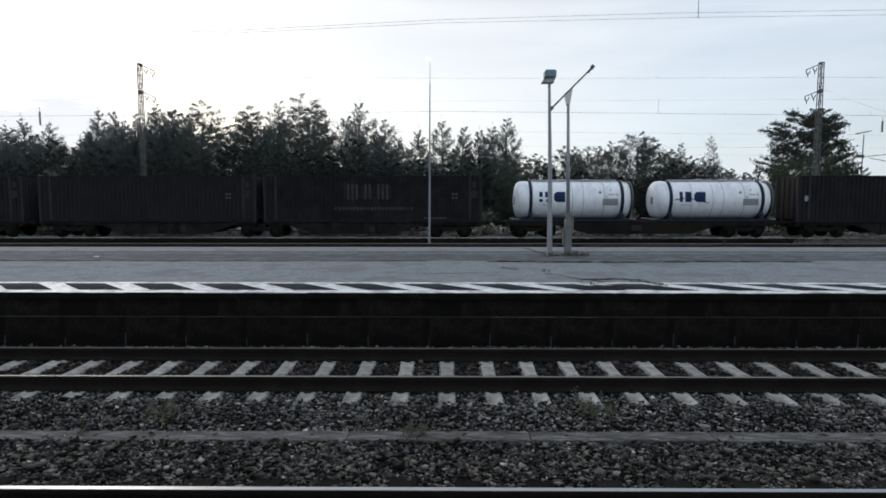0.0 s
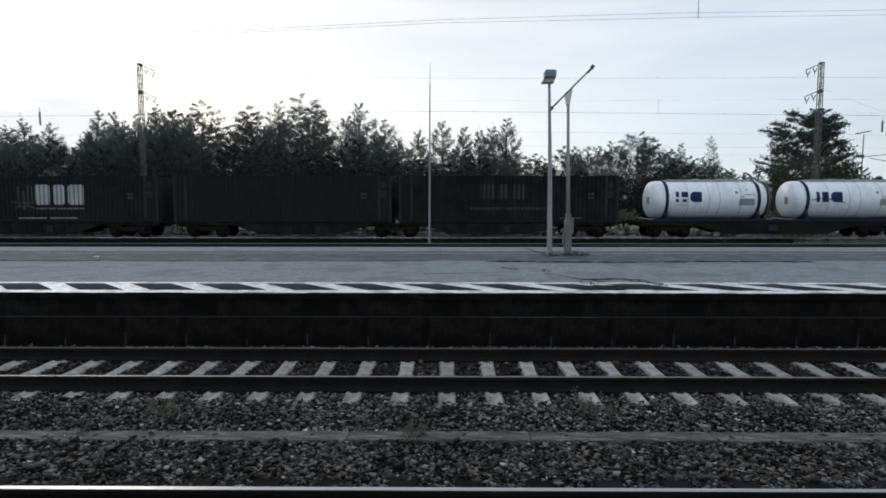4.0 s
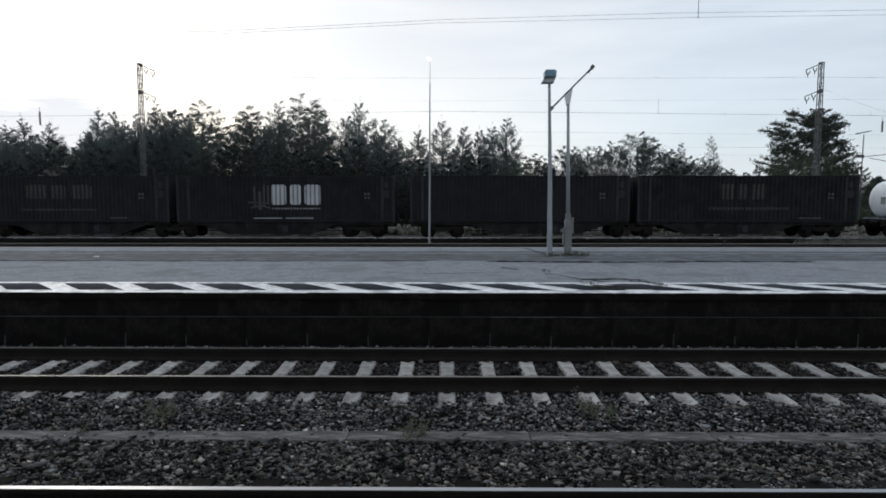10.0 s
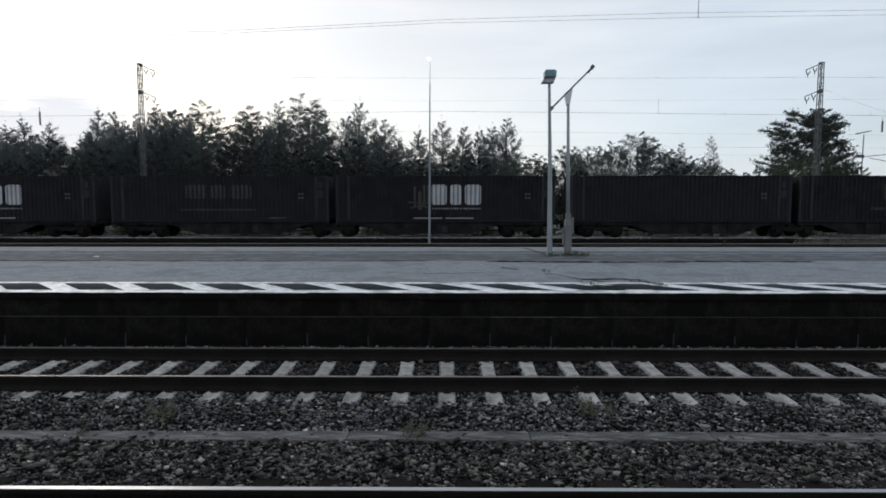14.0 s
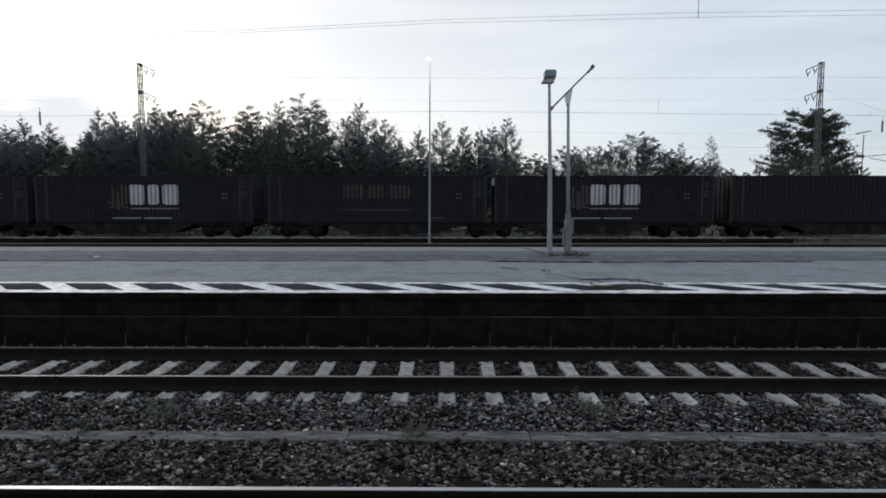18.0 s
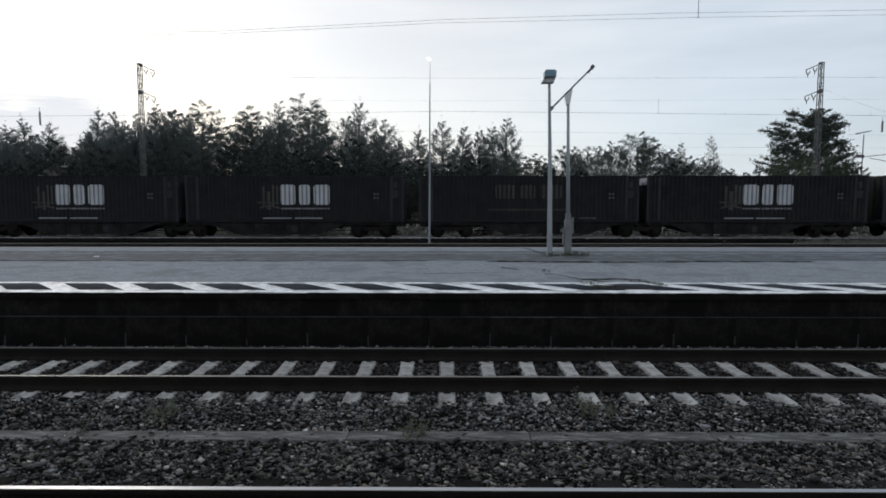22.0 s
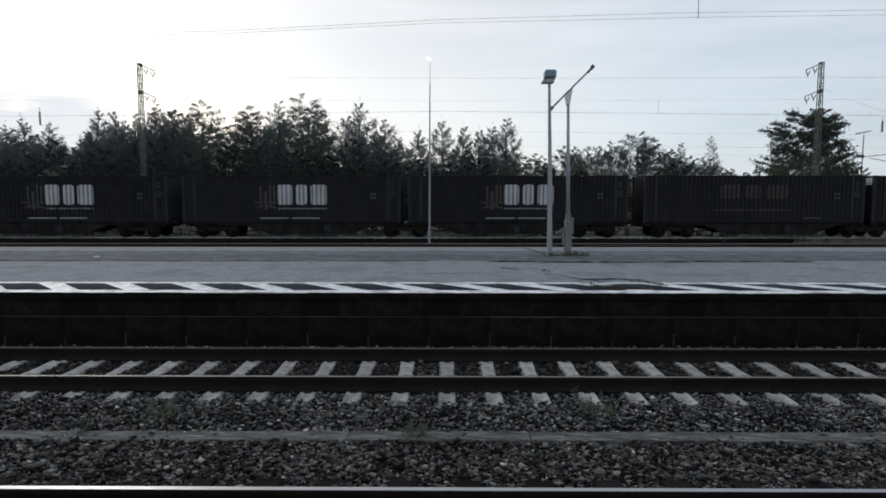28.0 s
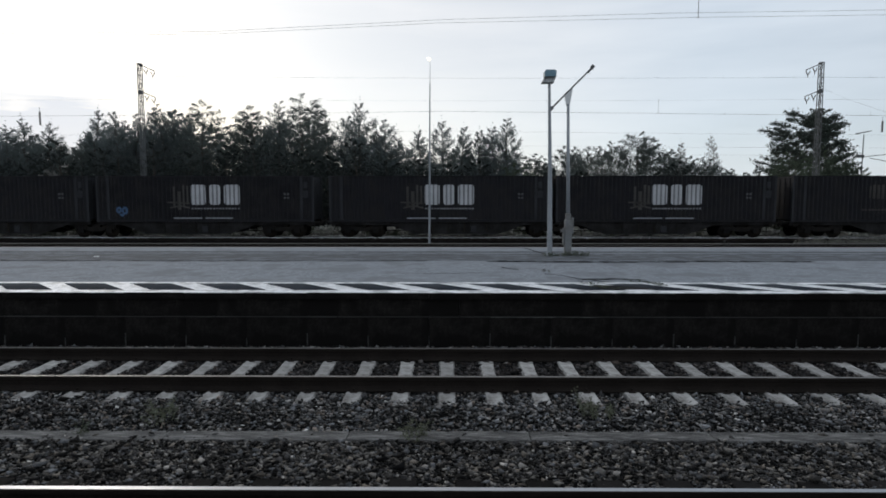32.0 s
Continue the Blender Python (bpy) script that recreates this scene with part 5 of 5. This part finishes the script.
def dress(c, style, seed):
    """Paint marks on one container's near side."""
    if style == "white":
        for k, s in enumerate(mark_shapes(-0.88, 1.12, 1.25, 3.14, 0.33)):
            b = part("logo_block", on_ribs(s, only=False), M_LOGO, c, "white painted logo block")
            # the rib grooves are shaded by colour, a dimmer white than the ridges
            part("worn_paint", on_ribs(s, only=True), M_LOGODIM, b, "dim paint standing for shade in the grooves")
        part("caption_line", on_ribs(bars(-0.85, 2.25, 0.78, 0.88, 16, seed)), M_LOGODIM, c, "row of small white caption bars")
        e = [rect(-2.0, -1.86, 0.95, 2.2), rect(-1.72, -1.5, 0.75, 1.9), rect(-1.4, -1.26, 0.95, 2.3), rect(-1.15, -1.02, 1.1, 2.25), [(-2.36, 1.18), (-0.95, 1.12), (-0.95, 1.2), (-2.36, 1.26)],
             [(-2.2, 0.82), (-1.6, 0.95), (-1.6, 1.05), (-2.2, 0.92)], [(-1.5, 0.95), (-0.95, 0.82), (-0.95, 0.92), (-1.5, 1.05)]]
        part("emblem", on_ribs(e), M_EMBLEM, c, "dull gold tower emblem of plain bars")
        part("lower_stripe", on_ribs([rect(-2.0, -0.2, 0.20, 0.27), rect(0.0, 1.75, 0.20, 0.27)]), M_PLATE, c, "thin pale stripe")
    if style == "faded":
        for s in mark_shapes(-1.75, 1.45, 0.95, 2.9, 0.22):
            part("logo_block", on_ribs(s, only=False), M_LOGOFADE, c, "faded brown logo block")
        part("caption_line", on_ribs(bars(-2.4, 2.6, 0.75, 0.92, 22, seed)), M_LOGOFADE, c, "row of faded caption bars")
        part("lower_stripe", on_ribs([rect(3.2, 4.6, 0.22, 0.27)]), M_PLATEDIM, c, "thin pale stripe")
    if style == "dotted":
        for s in mark_shapes(-2.1, 1.5, 0.85, 4.2, 0.3):
            part("logo_block", on_ribs(s, only=False), M_LOGOFADE, c, "worn grey-brown logo block")
        part("caption_line", on_ribs(bars(-2.5, 2.3, 0.7, 0.82, 24, seed)), M_LOGOFADE, c, "row of faded caption bars")
        part("lower_stripe", on_ribs([rect(3.1, 4.2, 0.22, 0.27)]), M_PLATEDIM, c, "thin pale stripe")
    r = random.Random(seed)
    part("code_panel", on_ribs([rect(4.95 + a, 5.08 + a, 1.45 + b, 1.55 + b + 0.12 * b) for a in (0, 0.2) for b in (0, 0.22)]), M_MARK, c, "small pale code panel")
    for p in (rect(6.15, 6.5, 1.5, 1.95), rect(6.2, 6.45, 2.1, 2.5)):
        part("notice_plate", Geo().add([(x, -BOX_W - 0.012, z) for x, z in p], [(0, 1, 2, 3)]), M_BOXGREY, c, "small grey notice plate")


BASE = base_container()
STYLES = [(28.5, "plain"), (-4.7, "faded"), (-18.85, "plain"), (-33.5, "white"), (-47.65, "dotted"), (-62.3, "white"), (-76.45, "white"), (-91.08, "white"), (-105.23, "plain")]
LABELS = {"plain": "plain dark ribbed steel container with no logo", "faded": "dark ribbed container with a faded brown logo", "dotted": "dark ribbed container with a worn grey-brown logo",
          "white": "dark navy ribbed container with a bold white logo"}
for k, (x, style) in enumerate(STYLES):
    c = BASE if k == 0 else copy_thing(BASE, pose(x, D_MID, BOX_Z))
    if k == 0:
        first = c
    else:
        dress(c, style, k)
        tagged(c, LABELS[style], "container")
        MOVERS.append((c, x, D_MID, BOX_Z))
        if x == -33.5:
            part("end_plate", Geo().box(-BOX_L / 2 - 0.01, -BOX_L / 2 + 0.03, -1.08, 1.08, 2.30, 2.72, 0.01), M_BAND, c, "broad pale plate over the end doors")
        if x == -91.08:
            tagged(c, "dark ribbed container with white logo and blue graffiti heart")
            part("graffiti", on_ribs(ring(-5.42, 0.74, 0.17, 0.2, 0.12) + ring(-5.06, 0.70, 0.19, 0.24, 0.13) + [[(-5.45, 0.52), (-5.22, 0.30), (-5.05, 0.50)]]), M_GRAFF, c, "blue sprayed graffiti")
dress(first, "plain", 0)
part("notice_plate", Geo().add([(x, -BOX_W - 0.012, z) for x, z in rect(-6.38, -6.16, 1.3, 1.62)], [(0, 1, 2, 3)]), M_PLATE, first, "small pale notice plate")
tagged(first, LABELS["plain"], "container")
first.matrix_basis = pose(28.5, D_MID, BOX_Z)
MOVERS.append((first, 28.5, D_MID, BOX_Z))

# wagons; their origin lies on the rail tops
WHEEL = Geo().lathe([(-0.80, 0.10), (-0.80, 0.48), (-0.775, 0.49), (-0.765, 0.46), (-0.68, 0.452), (-0.675, 0.40), (-0.70, 0.36), (-0.70, 0.16), (-0.66, 0.10), (0.66, 0.10), (0.70, 0.16),
                     (0.70, 0.36), (0.675, 0.40), (0.68, 0.452), (0.765, 0.46), (0.775, 0.49), (0.80, 0.48), (0.80, 0.10)], 28, "y").mesh("wheelset", M_CHASSIS, True)
SIDE_FRAME = Geo().prism([(-1.35, 0.62), (-1.3, 0.78), (-0.55, 0.78), (-0.35, 0.66), (0.35, 0.66), (0.55, 0.78), (1.3, 0.78), (1.35, 0.62), (1.1, 0.52), (0.62, 0.52), (0.4, 0.40), (-0.4, 0.40), (-0.62, 0.52), (-1.1, 0.52)], "y", -0.05, 0.05)
for sx in (-1, 1):
    SIDE_FRAME.box(sx * 0.9 - 0.17, sx * 0.9 + 0.17, -0.11, 0.09, 0.30, 0.60, 0.03)
    for q in (-0.3, 0.3):
        SIDE_FRAME.tube((sx * 0.9 + q, -0.02, 0.45), (sx * 0.9 + q, -0.02, 0.70), 0.07, n=8)
SIDE_FRAME = SIDE_FRAME.mesh("side_frame", M_CHASSIS)
BOLSTER = Geo().box(-0.25, 0.25, -0.95, 0.95, 0.55, 0.85, 0.03).box(-1.3, -1.15, -0.95, 0.95, 0.55, 0.66).box(1.15, 1.3, -0.95, 0.95, 0.55, 0.66).mesh("bogie_bolster", M_CHASSIS)
BUFFER = Geo().lathe([(0.0, 0.11), (0.3, 0.11), (0.3, 0.075), (0.55, 0.075), (0.55, 0.22), (0.59, 0.225), (0.61, 0.18)], 16, "x").mesh("buffer", M_CHASSIS, True)


def bogie(w, x):
    b = part("bogie", BOLSTER, None, w, "two-axle bogie", pose(x, 0, 0))
    for s in (-1, 1):
        part("side_frame", SIDE_FRAME, None, b, "", pose(0, s * 1.0, 0))
    for dx in (-0.9, 0.9):
        ws = part("wheelset", WHEEL, None, w, "steel wheels on one axle", pose(x + dx, 0, 0.46))
        WHEELSETS.append((ws, x + dx))


def wagon_half(w, c, left, right):
    """Frame of one platform: c its middle, left and right its bogies."""
    x0, x1 = c - 6.85, c + 6.85
    a, b = left + 1.75, right - 1.75
    for s in (-1, 1):
        out = [(x0, 0.82), (x0, 0.985), (x1, 0.985), (x1, 0.82), (b, 0.80), (b - 1.6, 0.22), (a + 1.6, 0.22), (a, 0.80)]
        part("side_sill", Geo().prism(out, "y", s * 1.08 - 0.06, s * 1.08 + 0.06).box(x0, x1, s * 1.08 - 0.12, s * 1.08 + 0.12, 0.955, 0.99), M_SILL, w)
    part("centre_sill", Geo().box(x0, x1, -0.3, 0.3, 0.66, 0.93), M_CHASSIS, w)
    n = 7
    for i in range(n):
        x = a + 0.4 + (b - a - 0.8) * i / (n - 1)
        part("cross_beam", Geo().prism([(-1.04, 0.93), (1.04, 0.93), (0.9, 0.62), (0.3, 0.5), (-0.3, 0.5), (-0.9, 0.62)], "x", x - 0.05, x + 0.05), M_CHASSIS, w)
    part("brake_rod", Geo().tube((a - 0.3, -0.5, 0.42), (b + 0.3, -0.5, 0.42), 0.03, n=6), M_CHASSIS, w)
    m = (a + b) / 2
    for x in (m - 1.5, m - 0.5, m + 0.5, m + 1.9):
        part("sill_stiffener", Geo().box(x - 0.04, x + 0.04, -1.19, -1.14, 0.32, 0.95), M_CHASSIS, w)
    part("brake_tank", Geo().tube((m - 0.6, 0.5, 0.5), (m + 0.5, 0.5, 0.5), 0.2, n=14), M_CHASSIS, w)
    part("brake_panel", Geo().box(m + 0.9, m + 1.25, -1.20, -1.14, 0.36, 0.74), M_BOXGREY, w, "grey brake lever panel")
    for x in (x0 + 0.5, x1 - 0.5):
        part("twist_lock_block", Geo().box(x - 0.15, x + 0.15, -1.2, 1.2, 0.93, 1.0), M_CHASSIS, w)


def end_gear(w, x, s):
    part("headstock", Geo().box(min(x, x - s * 0.25), max(x, x - s * 0.25), -1.2, 1.2, 0.72, 1.0, 0.02), M_CHASSIS, w)
    for y in (-0.875, 0.875):
        part("buffer", BUFFER, None, w, "", pose(x, y, 0.93, 0, 0, 0 if s > 0 else 180))
    part("coupling_hook", Geo().beam((x, 0, 0.92), (x + s * 0.5, 0, 0.86), 0.08, 0.12).tube((x + s * 0.35, 0, 0.9), (x + s * 0.55, 0, 0.62), 0.04, n=6), M_CHASSIS, w)
    part("step", Geo().box(x - s * 0.5 - 0.15, x - s * 0.5 + 0.15, -1.25, -1.0, 0.38, 0.42).box(x - s * 0.5 - 0.15, x - s * 0.5 - 0.12, -1.2, -1.17, 0.4, 0.9).box(x - s * 0.5 + 0.12, x - s * 0.5 + 0.15, -1.2, -1.17, 0.4, 0.9), M_CHASSIS, w)


def place_wagon(w, x):
    w.matrix_basis = pose(x, D_MID, FAR_RAIL)
    MOVERS.append((w, x, D_MID, FAR_RAIL))


for x in (-11.78, -40.58, -69.38, -98.16):
    w = thing("container_wagon", "dark two-part articulated flat wagon carrying two containers", "wagon", group="wagons of the train")
    place_wagon(w, x)
    wagon_half(w, 7.08, 0.0, 11.9)
    wagon_half(w, -7.08, -11.9, 0.0)
    for b in (-11.9, 0.0, 11.9):
        bogie(w, b)
    end_gear(w, 13.77, 1)
    end_gear(w, -13.77, -1)
w = thing("container_wagon", "dark flat wagon carrying one plain container", "wagon", group="wagons of the train")
place_wagon(w, 28.5)
wagon_half(w, 0.0, -4.9, 4.9)
bogie(w, -4.9)
bogie(w, 4.9)
end_gear(w, 6.85, 1)
end_gear(w, -6.85, -1)

w = thing("tank_wagon", "dark flat wagon carrying two white tank containers", "wagon", group="wagons of the train")
TW = 12.0
place_wagon(w, TW)
for s in (-1, 1):
    part("side_sill", Geo().prism([(-8.4, 0.78), (-8.4, 1.05), (8.4, 1.05), (8.4, 0.78), (4.8, 0.74), (3.2, 0.24), (-3.2, 0.24), (-4.8, 0.74)], "y", s * 1.1 - 0.06, s * 1.1 + 0.06), M_CHASSIS, w)
part("deck", Geo().box(-8.4, 8.4, -1.04, 1.04, 0.80, 1.02), M_CHASSIS, w)
for x in (-3.0, -1.0, 1.0, 3.0):
    part("cross_beam", Geo().box(x - 0.06, x + 0.06, -1.04, 1.04, 0.55, 0.82), M_CHASSIS, w)
bogie(w, -6.55)
bogie(w, 6.55)
end_gear(w, 8.4, 1)
end_gear(w, -8.4, -1)
part("brake_panel", Geo().box(-0.5, 0.1, -1.22, -1.16, 0.45, 0.8), M_BOXGREY, w)


def tank(x, gapped):
    """A white tank container, 7.65 m long, on its blue base frame; its origin is the middle of its base."""
    t = thing("tank_container", "white cylindrical tank container with blue rings and logo", "tank container", group="white tank containers")
    R, zc, hl = 1.18, 1.32, 3.70
    dome = [(0.0, 1.0), (0.12, 0.988), (0.24, 0.95), (0.35, 0.87), (0.43, 0.72), (0.485, 0.46), (0.505, 0.1)]
    prof = [(-hl + 0.505 - a, R * r) for a, r in reversed(dome)] + [(hl - 0.505 + a, R * r) for a, r in dome]
    part("barrel", Geo().lathe(prof, 48, "x"), M_TANK, t, "white painted barrel with domed ends", pose(0, 0, zc), smooth=True)
    for q in (-2.72, 2.98):
        part("saddle_ring", Geo().lathe([(q - 0.10, R - 0.02), (q - 0.10, R + 0.03), (q + 0.10, R + 0.03), (q + 0.10, R - 0.02)], 40, "x"), M_TANKNAVY, t, "dark blue ring", pose(0, 0, zc))
        part("saddle", Geo().prism([(-1.12, 0.0), (1.12, 0.0), (1.12, 0.40), (0.95, 0.62), (0.6, 0.36), (-0.6, 0.36), (-0.95, 0.62), (-1.12, 0.40)], "x", q - 0.11, q + 0.11), M_TANKNAVY, t, "dark blue saddle")
    for q in (-1.42, -0.12, 0.55, 1.85):
        part("seam_band", Geo().lathe([(q - 0.018, R - 0.01), (q - 0.018, R + 0.008), (q + 0.018, R + 0.008), (q + 0.018, R - 0.01)], 40, "x"), M_BAND, t, "thin grey band", pose(0, 0, zc))
    for s in (-1, 1):
        part("base_rail", Geo().box(-3.7, 3.7, s * 1.12 - 0.08, s * 1.12 + 0.08, 0.0, 0.12, 0.01), M_TANKNAVY, t)
        part("end_frame", Geo().box(min(s * 3.45, s * 3.82), max(s * 3.45, s * 3.82), -1.2, -1.1, 0.12, 0.16).box(min(s * 3.45, s * 3.82), max(s * 3.45, s * 3.82), 1.1, 1.2, 0.11, 0.15).box(min(s * 3.72, s * 3.82), max(s * 3.72, s * 3.82), -1.2, 1.2, 0.08, 0.15), M_PLATE, t, "pale base end frame")
    part("end_ring", Geo().lathe([(hl - 0.10, 1.02), (hl - 0.10, R), (hl - 0.02, R), (hl - 0.02, 1.02)], 40, "x"), M_MAST, t, "thin dark ring round the end", pose(0, 0, zc))
    part("walkway", Geo().box(-2.6, 2.8, -0.28, 0.28, zc + R + 0.02, zc + R + 0.07).box(-2.6, 2.8, -0.30, -0.27, zc + R + 0.02, zc + R + 0.10), M_BAND, t, "pale grey top walkway")
    for q in (-0.6, 0.9):
        part("manhole", Geo().lathe([(zc + R - 0.05, 0.24), (zc + R + 0.12, 0.24), (zc + R + 0.15, 0.18)], 16, "z"), M_PLATE, t, "", pose(q, 0, 0))
    g = Geo()
    for y in (-0.5, -0.15):
        g.tube((hl + 0.05, y, 0.1), (hl + 0.05, y, 2.1), 0.025, n=6).tube((hl + 0.05, y, 2.1), (hl - 0.7, y, zc + R + 0.05), 0.025, n=6)
    for k in range(7):
        g.tube((hl + 0.05, -0.5, 0.35 + 0.28 * k), (hl + 0.05, -0.15, 0.35 + 0.28 * k), 0.018, n=6)
    part("ladder", g, M_PLATE, t, "grey end ladder")

    def wrap(polys):
        """Convex outlines of (x, z) laid round the barrel in narrow strips."""
        g = Geo()
        for p in polys:
            q = [(zz, xx) for xx, zz in p]
            lo, hi = min(a for a, _ in q), max(a for a, _ in q)
            n = max(1, int((hi - lo) / 0.05))
            for k in range(n):
                c = cut(cut(q, lo + (hi - lo) * k / n, 1), lo + (hi - lo) * (k + 1) / n, -1)
                if len(c) > 2:
                    g.add([(xx, -math.sqrt(max((R + 0.012) ** 2 - (zz - zc) ** 2, 0.01)), zz) for zz, xx in c], [tuple(range(len(c)))])
        return g
    z, h = 1.18, 0.64
    x0 = -2.2
    if gapped:
        for p in (rect(x0, x0 + 0.2, z + 0.32, z + h), rect(x0, x0 + 0.2, z, z + 0.2)):
            part("logo_block", wrap([p]), M_TANKBLUE, t, "dark blue logo block")
        for p in (rect(x0 + 0.36, x0 + 0.76, z + 0.3, z + h), rect(x0 + 0.42, x0 + 0.70, z, z + 0.18)):
            part("logo_block", wrap([p]), M_TANKBLUE, t, "dark blue logo block")
    else:
        part("logo_block", wrap([rect(x0, x0 + 0.2, z, z + h)]), M_TANKBLUE, t, "dark blue logo block")
        part("logo_block", wrap([rect(x0 + 0.36, x0 + 0.74, z, z + h)]), M_TANKBLUE, t, "dark blue logo block")
        part("swoosh", wrap([[(x0 - 0.3, z + 0.1), (x0 + 0.5, z + 0.24), (x0 + 0.5, z + 0.29), (x0 - 0.3, z + 0.16)], [(x0 + 0.5, z + 0.24), (x0 + 1.8, z - 0.08), (x0 + 1.8, z - 0.03), (x0 + 0.5, z + 0.29)]]), M_TANKBLUE, t, "thin blue swoosh")
    part("logo_block", wrap([[(x0 + 1.26 + 0.36 * p, z + h / 2 + h / 2 * q) for p, q in ((1, -1), (1, 1), (-.5, 1), (-1, .5), (-1, -.5), (-.5, -1))]]), M_TANKBLUE, t, "dark blue logo block")
    part("caption_line", wrap(bars(x0, x0 + 0.75, z - 0.2, z - 0.15, 6, 4)), M_PLATE, t, "small grey caption bars")
    part("data_panel", wrap([rect(1.74, 2.70, 0.98, 1.40)]), M_PLATE, t, "grey data panel")
    for p in (rect(1.50, 1.68, 1.7, 1.86), rect(1.92, 2.02, 1.46, 1.55), rect(2.60, 2.69, 1.6, 1.7), rect(2.1, 2.5, 1.62, 1.67), rect(2.2, 2.3, 1.9, 1.98)):
        part("warning_label", wrap([p]), M_PLATE, t, "small grey label")
    part("end_plate", Geo().box(-hl - 0.02, -hl + 0.05, -0.62, -0.3, 1.05, 1.5), M_PLATE, t, "grey plate on the domed end")
    zz = FAR_RAIL + 1.055
    t.matrix_basis = pose(x, D_MID, zz)
    MOVERS.append((t, x, D_MID, zz))


tank(7.9, True)
tank(16.62, False)


def motions():
    for ob, x, y, z in MOVERS:
        walk(ob, [(t, pose(x + s, y, z)) for t, s in TRAIN])
    for ws, x in WHEELSETS:
        rows, n = [], 140
        for i in range(n + 1):
            t = 32.0 * i / n
            s = float(np.interp(t, [r[0] for r in TRAIN], [r[1] for r in TRAIN]))
            rows.append((t, pose(x, 0, 0.46, 0, math.degrees(s / 0.46), 0)))
        walk(ws, rows)


motions()
